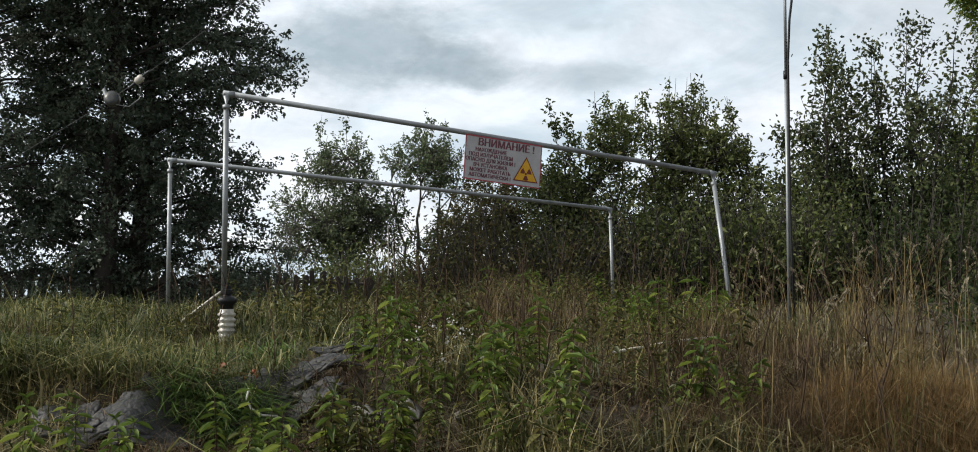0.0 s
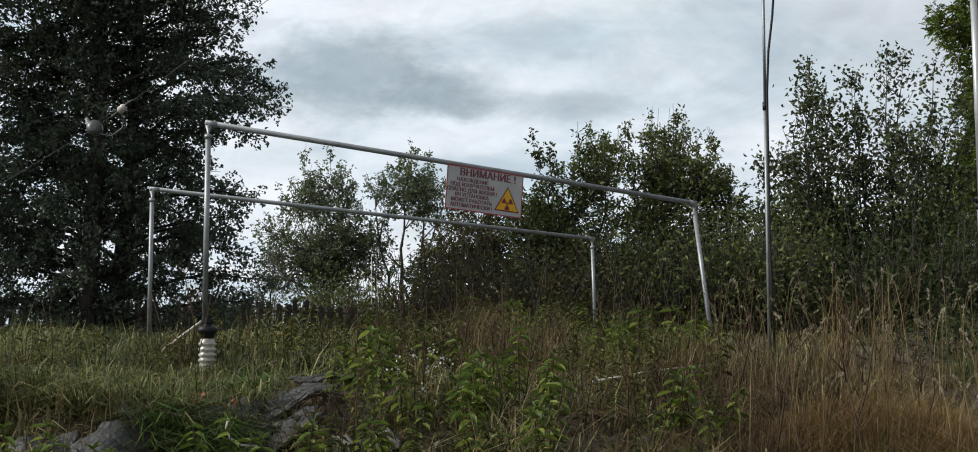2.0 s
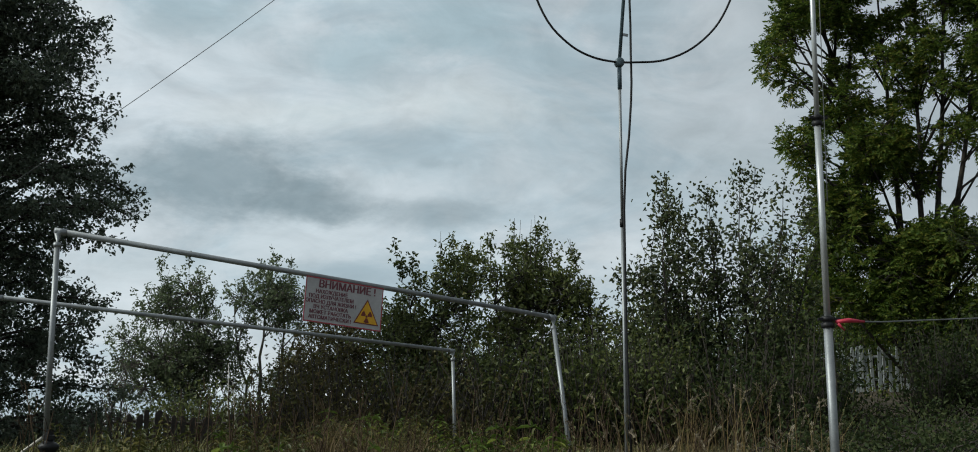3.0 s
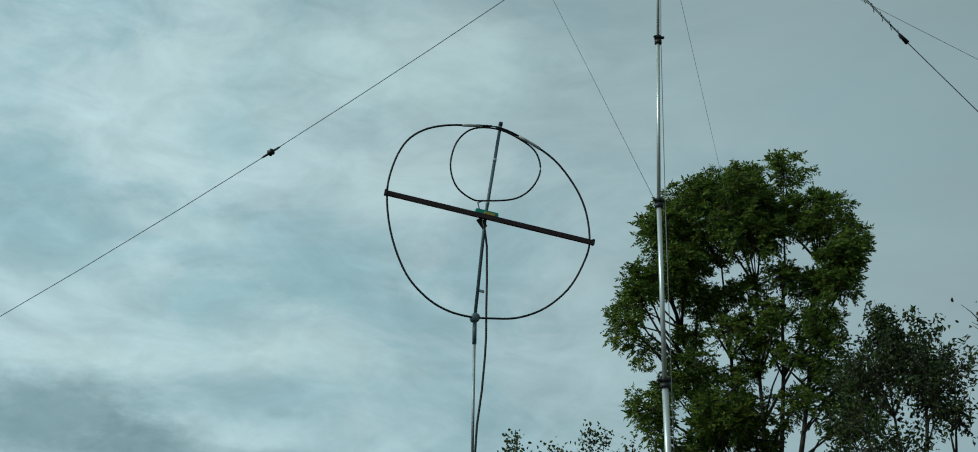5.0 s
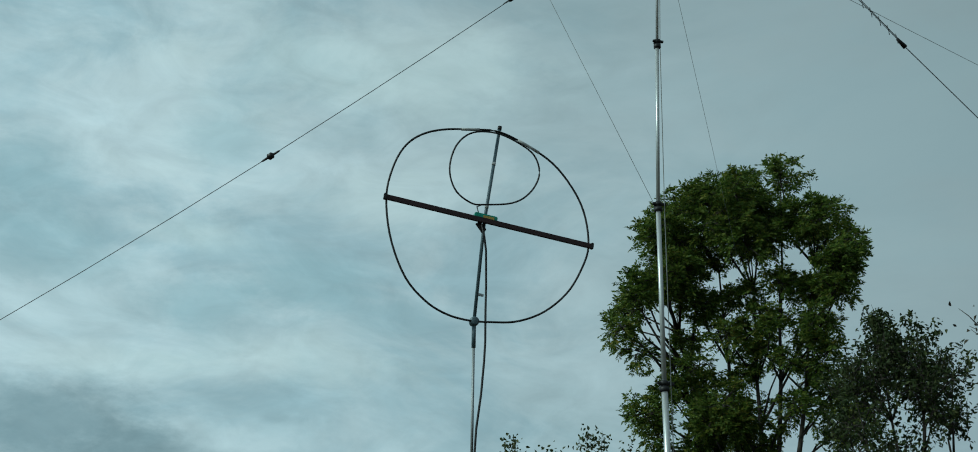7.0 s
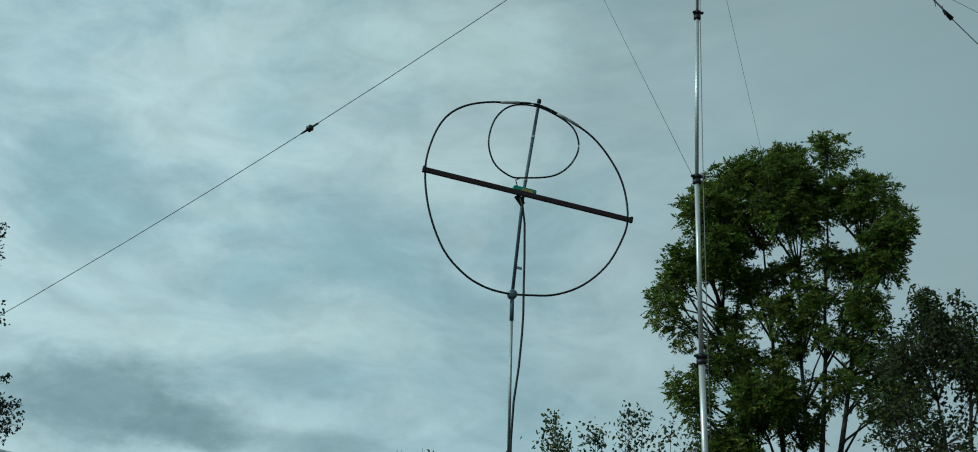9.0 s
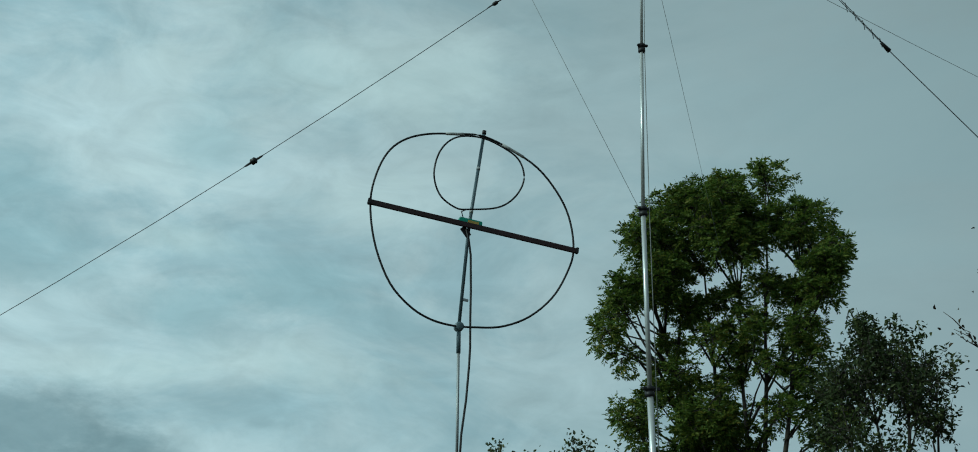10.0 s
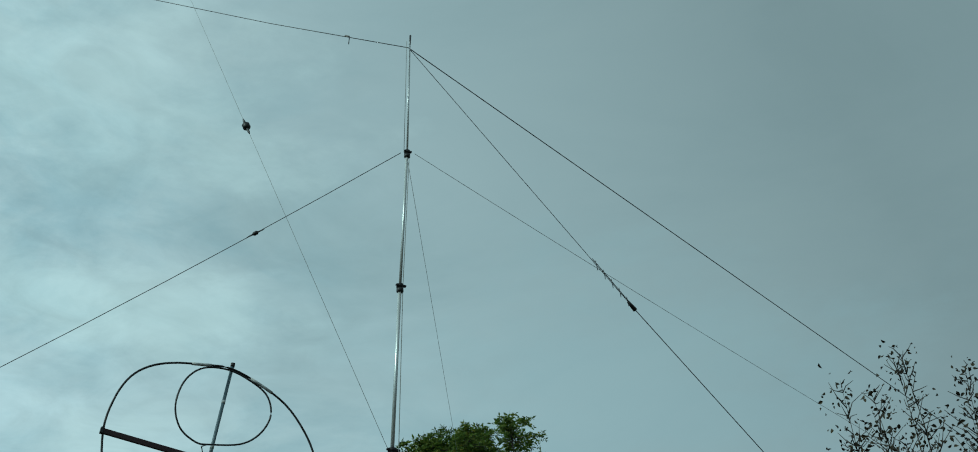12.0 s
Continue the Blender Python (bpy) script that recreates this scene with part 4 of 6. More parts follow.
    hang("crown", mesh_of("crown", v, [t]), leaf_mat, ob)
    return ob


def footing(az, d):
    p = spot(az, 0, d)
    p.z = ground_z(p.x, p.y)
    return p


def stem_lines(rng, foot, d, stems, bend=0.8, n=10):
    """Stems that rise from one foot to their tips, each (bearing, height angle)."""
    b, lines = np.array(foot), []
    for a, e in stems:
        top = np.array(spot(a, e, d + rng.uniform(-0.5, 0.5)))
        f = np.linspace(0, 1, n)[:, None]
        line = b + np.array([rng.normal(0, 0.10), rng.normal(0, 0.12), -0.12]) + (top - b) * np.array([1, 1, 0]) * f ** bend + np.array([0, 0, top[2] - b[2] + 0.12]) * f
        line[1:-1] += rng.normal(0, 0.03, (n - 2, 3)) * np.array([1, 1, 0.2])
        lines.append(line)
    return lines


def tuft_leaves(rng, at, way, leaf, per, length, wide):
    """Short leafy twigs: leaves set along each twig, spreading outwards from it."""
    n = len(at)
    i = np.repeat(np.arange(n), per)
    f = rng.uniform(0.0, 1.0, (len(i), 1))
    p = at[i] + way[i] * f * length + rng.normal(0, leaf * 0.45, (len(i), 3))
    tip = way[i] * 0.5 + unit(rng, len(i))
    return leaves(rng, p, np.full(len(i), leaf), wide, 0.35, 0.16, tip, True, 0.35)


def feather_leaves(rng, at, way, leaf, per, length, wide):
    """Tufts of long feathered leaves: paired leaflets down each drooping midrib."""
    n = len(at)
    i = np.repeat(np.arange(n), per)
    m = len(i)
    rib = way[i] * 0.75 + unit(rng, m) + np.array([0, 0, 0.15])
    rib /= np.linalg.norm(rib, axis=1)[:, None]
    side = np.cross(rib, unit(rng, m) * 0.5 + np.array([0, 0, 1.0]))
    side /= np.linalg.norm(side, axis=1)[:, None] + 1e-9
    span = length * rng.uniform(0.7, 1.2, (m, 1))
    ps, ts = [], []
    for f in (0.35, 0.55, 0.75, 0.95):
        q = at[i] + rib * span * f - np.array([0, 0, 0.30]) * span * f * f
        for e in (-1, 1):
            ps.append(q)
            ts.append(side * e * 0.9 + rib * 0.55)
    ps.append(at[i] + rib * span - np.array([0, 0, 0.30]) * span)
    ts.append(rib)
    p, t = np.concatenate(ps), np.concatenate(ts)
    return leaves(rng, p, np.full(len(p), leaf), wide, 0.3, 0.14, t, False, 0.4)


def lobed_tree(name, label, az, d, stems, lobes, leaf_mat, bark, seed, make=tuft_leaves, leaf=0.065, tufts=70, per=14, length=0.2, wide=0.5, r0=0.07, depth=0.7, rise=0.8, wands=0, shoots=0, upright=0.3, squash=0.85, fill=1.0, near=3.2, category="tree"):
    """A tree whose limbs carry rounded masses of twigs; lobes are (bearing, height angle, size) of those masses."""
    rng = np.random.default_rng(seed)
    foot = footing(az, d)
    ob = thing(name, label, category, "", foot)
    lines = stem_lines(rng, foot, d, stems)
    runs = []
    for line in lines:
        r = r0 * rng.uniform(0.75, 1.05) * (1 - 0.9 * np.linspace(0, 1, len(line)) ** 0.9)
        r[0] *= 1.3
        runs.append((line, r))
    ats, ways = [], []
    tops = []
    masses = list(lobes)
    for _ in range(int(fill * len(lobes))):
        a, e, size = lobes[rng.integers(len(lobes))]
        close = [o for o in lobes if 0.3 < math.hypot(o[0] - a, o[1] - e) < near]
        if close:
            o = close[rng.integers(len(close))]
            k = rng.uniform(0.35, 0.65)
            masses.append((a + (o[0] - a) * k, e + (o[1] - e) * k, 0.5 * (size + o[2]) * rng.uniform(0.7, 1.0)))
    for a, e, size in masses:
        for side in (-1, 1):
            c = np.array(spot(a + rng.normal(0, 0.06), e, d + side * depth * rng.uniform(0.2, 1.0)))
            big_r = 0.92 * radians(size) * d / math.cos(radians(e)) ** 2
            best = None
            for line in lines:
                gap = np.hypot(line[:, 0] - c[0], line[:, 1] - c[1])
                cost = np.abs(line[:, 2] - (c[2] - rise * gap)) + 0.7 * gap
                i = int(np.argmin(cost))
                if best is None or cost[i] < best[0]:
                    best = (cost[i], line[i])
            s = best[1]
            span = np.linalg.norm(c - s)
            q = s + (c - s) * 0.5 + np.array([0, 0, 0.08 * span]) + rng.normal(0, 0.05 * span, 3)
            rad = min(r0 * 0.5, 0.010 + 0.012 * span)
            runs.append((np.array([s, q, c]), np.array([rad, rad * 0.65, rad * 0.4])))
            n = int(tufts * big_r ** 2 * rng.uniform(0.8, 1.2)) + 5
            u = unit(rng, n) * (rng.uniform(0.03, 1.0, n) ** 0.42)[:, None]
            u *= (1 + 0.22 * np.sin(3 * u[:, :1] + 4 * u[:, 2:] + a * 7))
            at = c + u * big_r * np.array([1, 1, squash])
            way = u * 0.8 + np.array([0, 0, upright]) + 0.5 * unit(rng, n)
            way /= np.linalg.norm(way, axis=1)[:, None]
            for k in range(n):
                o = c + (q - c) * rng.uniform(0, 0.4) if k % 3 == 0 else c + u[k] * big_r * 0.35
                runs.append((np.array([o, at[k], at[k] + way[k] * length * 0.9]), np.array([rad * 0.3 + 0.003, 0.004, 0.002])))
            ats.append(at)
            ways.append(way)
            tops.append((c[2] + big_r, c, big_r))
    tops.sort(key=lambda o: -o[0])
    for k in range(shoots):
        _, c, big_r = tops[rng.integers(min(len(tops), 12))]
        p = c + np.array([rng.normal(0, 0.5), rng.normal(0, 0.4), 0.6]) * big_r
        e = p + np.array([rng.normal(0, 0.12), rng.normal(0, 0.12), 1]) * rng.uniform(0.35, 0.75)
        runs.append((np.array([c, p, e]), np.array([0.010, 0.006, 0.003])))
        f = rng.uniform(0.1, 0.95, (6, 1))
        ats.append(p + (e - p) * f)
        w = unit(rng, 6) * 0.7 + np.array([0, 0, 0.6])
        ways.append(w / np.linalg.norm(w, axis=1)[:, None] * 0.6)
    for k in range(wands):
        _, c, big_r = tops[rng.integers(min(len(tops), 8))]
        p = c + np.array([rng.normal(0, 0.4), 0, 0.7]) * big_r
        e = p + np.array([rng.normal(0, 0.04), 0, rng.uniform(0.5, 0.85)])
        runs.append((np.array([c, p, (p + e) / 2 + rng.normal(0, 0.012, 3), e]), np.array([0.009, 0.006, 0.0045, 0.003])))
    v, q, t = tubes(runs, 5)
    hang("trunk", mesh_of("trunk", v, [q, t]), bark, ob, "", True)
    v, t = make(rng, np.concatenate(ats), np.concatenate(ways), leaf, per, length, wide)
    hang("crown", mesh_of("crown", v, [t]), leaf_mat, ob)
    return ob


def spray_tree(label, foot, tall, lean, profile, branches, seed, r0=0.12, leaf=0.054, per=7, low=0.04):
    """A straight trunk with tiers of level branches, each a flat spray of leafy twigs drooping at the tip."""
    rng = np.random.default_rng(seed)
    ob = thing("tree", label, "tree", "", foot)
    b = np.array(foot)
    f = np.linspace(0, 1, 12)
    trunk = np.stack([b[0] + lean * f + 0.05 * np.sin(f * 7 + seed), b[1] + 0.03 * np.sin(f * 9), b[2] - 0.15 + tall * f], 1)
    r = r0 * (1 - 0.92 * f)
    r[0] *= 1.3
    runs = [(trunk, r)]
    hs, rs = [o[0] for o in profile], [o[1] for o in profile]
    ats, ways = [], []
    for k in range(branches):
        h = low + (1 - low) * ((k + rng.uniform(0, 1)) / branches) ** 0.86
        reach = np.interp(h, hs, rs) * (rng.uniform(0.35, 1.0) if k % 4 else rng.uniform(0.95, 1.2)) + 0.05
        a = k * 2.39996 + rng.normal(0, 0.25)
        out = np.array([math.cos(a), math.sin(a), 0])
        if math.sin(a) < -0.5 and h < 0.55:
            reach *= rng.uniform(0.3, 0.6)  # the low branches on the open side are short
        s = np.array([np.interp(h, f, trunk[:, i]) for i in range(3)]) - np.array([0, 0, 0.22 * reach])
        g = np.linspace(0, 1, 6)[:, None]
        climb = rng.uniform(0.3, 0.95)
        line = s + out * reach * g + np.array([0, 0, reach]) * (climb * g - (climb - 0.16) * g ** 2.2) + rng.normal(0, 0.02, (6, 3)) * g
        rad = 0.010 + 0.012 * reach
        runs.append((line, rad * (1 - 0.85 * g[:, 0])))
        m = int(7 + 9 * reach)
        for _ in range(m):
            w = rng.uniform(0.36, 1.0)
            p = np.array([np.interp(w, g[:, 0], line[:, i]) for i in range(3)])
            turn = a + rng.choice((-1, 1)) * rng.uniform(0.3, 1.15) * (1.1 - 0.6 * w)
            span = (0.16 + 0.26 * reach * (1.15 - w)) * rng.uniform(0.6, 1.2)
            e = p + np.array([math.cos(turn) * span, math.sin(turn) * span, rng.uniform(-0.5, 0.45) * span])
            runs.append((np.array([p, (p + e) / 2 + np.array([0, 0, 0.03]), e]), np.array([0.006, 0.004, 0.002])))
            c = max(int(span / 0.07), 2)
            ats.append(p + (e - p) * rng.uniform(0.2, 1.0, (c, 1)) + rng.normal(0, 0.075, (c, 3)))
            w2 = (e - p) / (np.linalg.norm(e - p) + 1e-6) + unit(rng, c) * 0.6 + np.array([0, 0, -0.15])
            ways.append(w2 / np.linalg.norm(w2, axis=1)[:, None])
    v, q, t = tubes(runs, 5)
    hang("trunk", mesh_of("trunk", v, [q, t]), BARK_DARK, ob, "", True)
    v, t = tuft_leaves(rng, np.concatenate(ats), np.concatenate(ways), leaf, per, 0.09, 0.6)
    hang("crown", mesh_of("crown", v, [t]), LEAF_DARK, ob)
    return ob


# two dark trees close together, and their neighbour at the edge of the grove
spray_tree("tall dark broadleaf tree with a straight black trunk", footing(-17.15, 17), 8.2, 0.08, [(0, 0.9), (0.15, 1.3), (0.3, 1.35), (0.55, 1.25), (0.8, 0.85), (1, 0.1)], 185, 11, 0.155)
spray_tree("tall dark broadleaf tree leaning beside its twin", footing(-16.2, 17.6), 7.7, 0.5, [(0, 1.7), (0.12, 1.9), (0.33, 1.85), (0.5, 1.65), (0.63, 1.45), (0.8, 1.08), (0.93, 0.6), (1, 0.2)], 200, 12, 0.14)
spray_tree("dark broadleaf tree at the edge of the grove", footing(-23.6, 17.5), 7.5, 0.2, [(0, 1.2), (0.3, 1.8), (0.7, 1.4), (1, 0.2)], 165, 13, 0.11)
# grey-green trees beyond the fence
lobed_tree("tree", "light grey-green broadleaf tree beyond the dark fence", -6.6, 28, [(-8.3, 5.6), (-6.6, 6.8), (-5.6, 5.6), (-7.4, 5.0)],
           [(-9.0, 4.4, 0.86), (-8.2, 5.6, 1.0), (-6.6, 6.6, 1.05), (-6.0, 5.3, 1.35), (-7.6, 3.8, 1.5), (-5.3, 3.5, 1.3), (-8.7, 2.5, 1.2), (-6.4, 2.1, 1.5)], LEAF_WILLOW, BARK_GREY, 21, leaf=0.072, tufts=120, per=12, length=0.26, shoots=10, r0=0.06)
lobed_tree("tree", "grey-green tree with a forked open stem", -3.1, 28, [(-4.3, 6.4), (-3.1, 7.2), (-2.0, 6.6), (-1.5, 5.4)],
           [(-3.0, 7.0, 1.1), (-4.2, 6.4, 0.8), (-1.9, 6.4, 0.85), (-2.7, 6.0, 0.8), (-3.9, 5.3, 0.6), (-1.4, 5.3, 0.6), (-4.7, 2.7, 1.0), (-2.4, 2.4, 1.1)], LEAF_WILLOW, BARK_GREY, 22, leaf=0.072, tufts=120, per=12, length=0.24, shoots=5, r0=0.07)
# browning thicket behind the sign, then the olive fruit trees
lobed_tree("tree", "browning thicket tree behind the warning sign", 0.1, 20, [(-0.9, 4.6), (0.2, 5.6), (1.2, 4.6)],
           [(0.2, 4.6, 1.2), (-0.9, 3.9, 0.95), (1.2, 3.6, 1.25), (-0.3, 2.8, 1.25), (-1.8, 2.8, 0.85), (1.9, 2.1, 1.05)], LEAF_BROWN, BARK_GREY, 23, leaf=0.06, tufts=150, per=11, length=0.2, shoots=16, r0=0.045)
lobed_tree("tree", "olive-leaved wild fruit tree with thin spreading shoots", 4.5, 19, [(3.4, 7.0), (4.9, 7.6), (6.2, 7.2), (2.6, 4.6)],
           [(3.8, 6.8, 0.9), (5.1, 7.1, 0.9), (6.1, 6.8, 0.85), (3.1, 5.5, 1.25), (4.8, 5.3, 1.55), (4.0, 3.6, 1.8), (2.3, 4.5, 1.05), (5.9, 3.6, 1.5), (2.7, 2.6, 1.25), (4.8, 1.9, 1.5)], LEAF_APPLE, BARK_DARK, 25, leaf=0.066, tufts=145, per=12, length=0.2, shoots=22, wands=1, upright=0.5)
lobed_tree("tree", "olive-leaved wild fruit tree with upright shoots", 9.4, 20, [(8.0, 8.0), (9.3, 9.4), (10.5, 8.2), (7.1, 8.2), (11.8, 5.8)],
           [(9.3, 7.9, 0.8), (8.2, 7.2, 1.0), (10.4, 7.2, 0.95), (7.1, 7.4, 0.5), (11.4, 6.5, 0.85), (12.1, 5.3, 0.8), (9.5, 6.2, 1.65), (8.0, 5.2, 1.65), (10.9, 4.2, 1.65), (9.2, 3.4, 2.0), (11.9, 3.1, 1.25), (7.3, 2.5, 1.5), (10.2, 1.9, 1.5)], LEAF_APPLE, BARK_DARK, 24, leaf=0.066, tufts=145, per=12, length=0.2, shoots=20, wands=4, upright=0.5)
# dusky trees on the right-hand rise
def fan_tree(label, az, d, tips, leaf_mat, seed, per=30, leaf=0.076, far=0.46, name="tree", category="tree", r0=0.04, twigs=44):
    """Slender stems fanning upwards from one foot, leafy on short side twigs all the way up."""
    rng = np.random.default_rng(seed)
    foot = footing(az, d)
    ob = thing(name, label, category, "", foot)
    b, runs, spots = np.array(foot), [], []
    for k, (a, e) in enumerate(tips):
        top = np.array(spot(a, e, d + rng.uniform(-0.8, 0.8)))
        f = np.linspace(0, 1, 9)[:, None]
        line = b + np.array([rng.normal(0, 0.12), rng.normal(0, 0.15), -0.1]) + (top - b) * np.array([1, 1, 0]) * f ** 0.75 + np.array([0, 0, top[2] - b[2] + 0.1]) * f
        line[1:-1] += rng.normal(0, 0.035, (7, 3)) * np.array([1, 1, 0.2])
        runs.append((line, r0 * (1 - 0.94 * f[:, 0]) * rng.uniform(0.7, 1.1)))
        for _ in range(twigs):
            t = rng.uniform(0.08, 1.0) ** 0.8
            s0 = line[min(int(t * 8), 7)] + (line[min(int(t * 8), 7) + 1] - line[min(int(t * 8), 7)]) * (t * 8 - min(int(t * 8), 7))
            ang = rng.uniform(0, 6.283)
            r = far * rng.uniform(0.35, 1.25) * (1.15 - 0.85 * t ** 2)
            e1 = s0 + np.array([math.cos(ang) * r, math.sin(ang) * r, r * rng.uniform(0.3, 1.5)])
            runs.append((np.array([s0, (s0 + e1) / 2 + rng.normal(0, 0.02, 3), e1]), np.array([0.008, 0.005, 0.003])))
            m = int(per * rng.uniform(0.4, 1.5) * (1.2 - 0.5 * t))
            spots.append(s0 + (e1 - s0) * rng.uniform(0.2, 1.15, (m, 1)) + rng.normal(0, 0.09, (m, 3)))
    v, q, t = tubes(runs, 5)
    hang("trunk", mesh_of("trunk", v, [q, t]), BARK_DARK, ob, "", True)
    at = np.concatenate(spots)
    v, t = leaves(rng, at, np.full(len(at), leaf), 0.55, 0.35, 0.18, None, True)
    hang("crown", mesh_of("crown", v, [t]), leaf_mat, ob)


fan_tree("dusky aspen-like tree with many upright leafy shoots", 18.6, 20, [(16.5, 12.1), (17.3, 11.2), (17.9, 11.6), (18.7, 12.3), (19.7, 12.6), (20.6, 11.4), (21.6, 11.0), (22.4, 9.6), (18.9, 8.6), (20.4, 8.0), (17.6, 7.0), (16.6, 5.6), (22.0, 6.6), (19.3, 5.5)], LEAF_ASPEN, 26, 18, 0.076, 0.46)
fan_tree("dusky slender tree beside the antenna pole", 15.6, 19.6, [(13.2, 7.7), (14.0, 7.7), (14.7, 9.2), (15.4, 11.4), (16.0, 10.4), (16.7, 10.2), (15.0, 8.4), (14.6, 6.6), (13.2, 5.2), (16.4, 6.6), (17.2, 8.2), (15.6, 5.0)], LEAF_ASPEN, 27, 18, 0.076, 0.46)
# the big ash
lobed_tree("ash_tree", "big green ash tree with several stems and yellowing tufts", 26.4, 28, [(25.2, 21.5), (26.8, 20.5), (28.5, 23.6), (23.2, 18.5), (29.8, 19.5)],
           [(28.5, 23.6, 1.0), (26.8, 23.2, 0.98), (25.3, 23.1, 0.95), (23.6, 22.5, 1.0), (22.2, 21.4, 0.85), (24.6, 20.8, 1.2), (26.6, 20.7, 1.3), (28.5, 21.3, 1.2), (30.2, 21.8, 1.1),
            (31.6, 20.6, 0.8), (30.6, 19.3, 0.8), (30.7, 18.3, 0.7), (21.5, 19.2, 0.82), (22.8, 18.8, 1.0), (20.4, 17.2, 0.8), (21.4, 16.1, 0.7), (24.3, 18.1, 0.9), (29.5, 17.1, 1.0),
            (23.6, 15.2, 1.05), (21.5, 13.2, 1.0), (29.7, 15.2, 1.2), (25.0, 13.6, 1.1), (28.4, 13.3, 1.2), (26.8, 15.6, 0.5), (26.4, 18.4, 0.8), (28.1, 18.9, 0.85), (27.7, 17.0, 0.6)]
           + [(25.5, 16.6, 0.75), (24.0, 11.9, 1.2), (30.6, 12.4, 1.3), (26.6, 11.6, 1.1), (23.6, 9.4, 1.8), (25.7, 7.7, 1.9), (28.1, 8.6, 1.8), (30.3, 8.8, 1.6), (22.2, 7.0, 1.2), (22.6, 10.6, 0.9), (26.4, 5.0, 1.5), (28.4, 5.4, 1.6), (30.4, 5.8, 1.5), (24.2, 5.6, 1.2)],
           LEAF_ASH, BARK_DARK, 31, make=feather_leaves, leaf=0.10, tufts=62, per=6, length=0.23, wide=0.42, r0=0.115, depth=1.5, rise=0.9, upright=0.2, fill=1.5, near=3.0)
lobed_tree("tree", "dusky russet tree beside the ash", 33.2, 25, [(32.2, 15.6), (33.8, 15.8), (35.2, 14.8), (31.0, 13.5)],
           [(32.2, 15.6, 0.75), (31.4, 14.9, 1.0), (33.8, 15.3, 0.85), (33.1, 14.4, 1.2), (34.9, 14.9, 0.7), (35.5, 14.2, 0.78), (31.9, 13.2, 1.4), (34.0, 12.9, 1.4), (35.2, 12.3, 1.05), (30.6, 13.8, 0.85),
            (30.7, 11.1, 1.6), (32.6, 10.6, 1.6), (30.0, 8.0, 1.85), (32.1, 7.5, 1.85)], LEAF_RUSSET_AND_SHADE, BARK_DARK, 32, leaf=0.095, tufts=70, per=9, length=0.28, wide=0.5, r0=0.09, shoots=22, wands=2, upright=0.5, depth=1.1)
# nearly bare bush on the far side
fan_tree("nearly bare shrub with a few curled dark leaves", 49.5, 14, [(48.1, 25.2), (45.5, 24.9), (46.8, 24.3), (47.4, 25.0), (44.9, 23.2), (44.2, 22.2), (43.0, 20.4), (41.5, 20.1), (39.9, 19.8), (49.5, 23.2), (50.6, 24.2), (47.6, 21.6), (45.6, 20.2), (44.0, 18.4), (48.6, 20.6), (42.4, 17.6), (50.8, 21.4), (46.4, 18.2), (37.8, 17.8), (36.9, 16.2), (38.6, 18.8)],
         LEAF_CURLED, 33, 5.5, 0.062, 0.52, "bare_shrub", "shrub", 0.032, 90)


def spruce(base, tall, seed):
    rng = np.random.default_rng(seed)
    b = np.array(base)
    ob = thing("spruce", "slim dark green spruce behind the bare shrub", "tree", "", base)
    runs = [(np.stack([np.full(6, b[0]), np.full(6, b[1]), b[2] - 0.1 + np.linspace(0, tall, 6)], 1), np.linspace(0.13, 0.01, 6))]
    spots, tips = [], []
    for k in range(330):
        t = rng.uniform(0.03, 0.995) ** 0.8
        a = rng.uniform(0, 6.283)
        reach = (1 - t) ** 0.75 * tall * 0.17 * rng.uniform(0.6, 1.15) + 0.07
        s = b + np.array([0, 0, t * tall])
        e = s + np.array([math.cos(a) * reach, math.sin(a) * reach, reach * rng.uniform(-0.15, 0.35)])
        runs.append((np.array([s, (s + e) / 2 - np.array([0, 0, 0.04 * reach]), e]), np.array([0.014, 0.009, 0.003])))
        m = int(60 + 110 * reach)
        f = rng.uniform(0.1, 1, (m, 1))
        side = np.array([-math.sin(a), math.cos(a), 0]) * rng.normal(0, 0.16, (m, 1)) * (0.4 + reach) * (1.1 - f)
        spots.append(s + (e - s) * f + side + rng.normal(0, 0.03, (m, 3)))
        tips.append(np.array([math.cos(a), math.sin(a), 0.1]) + rng.normal(0, 0.6, (m, 3)))
    v, q, t = tubes(runs, 5)
    hang("trunk", mesh_of("trunk", v, [q, t]), BARK_DARK, ob)
    at = np.concatenate(spots)
    v, t = leaves(rng, at, np.full(len(at), 0.09), 0.22, 0.25, 0.1, np.concatenate(tips))
    hang("needles", mesh_of("needles", v, [t]), NEEDLES, ob)


spruce(footing(39.8, 22), spot(39.8, 19.2, 22).z - footing(39.8, 22).z, 41)

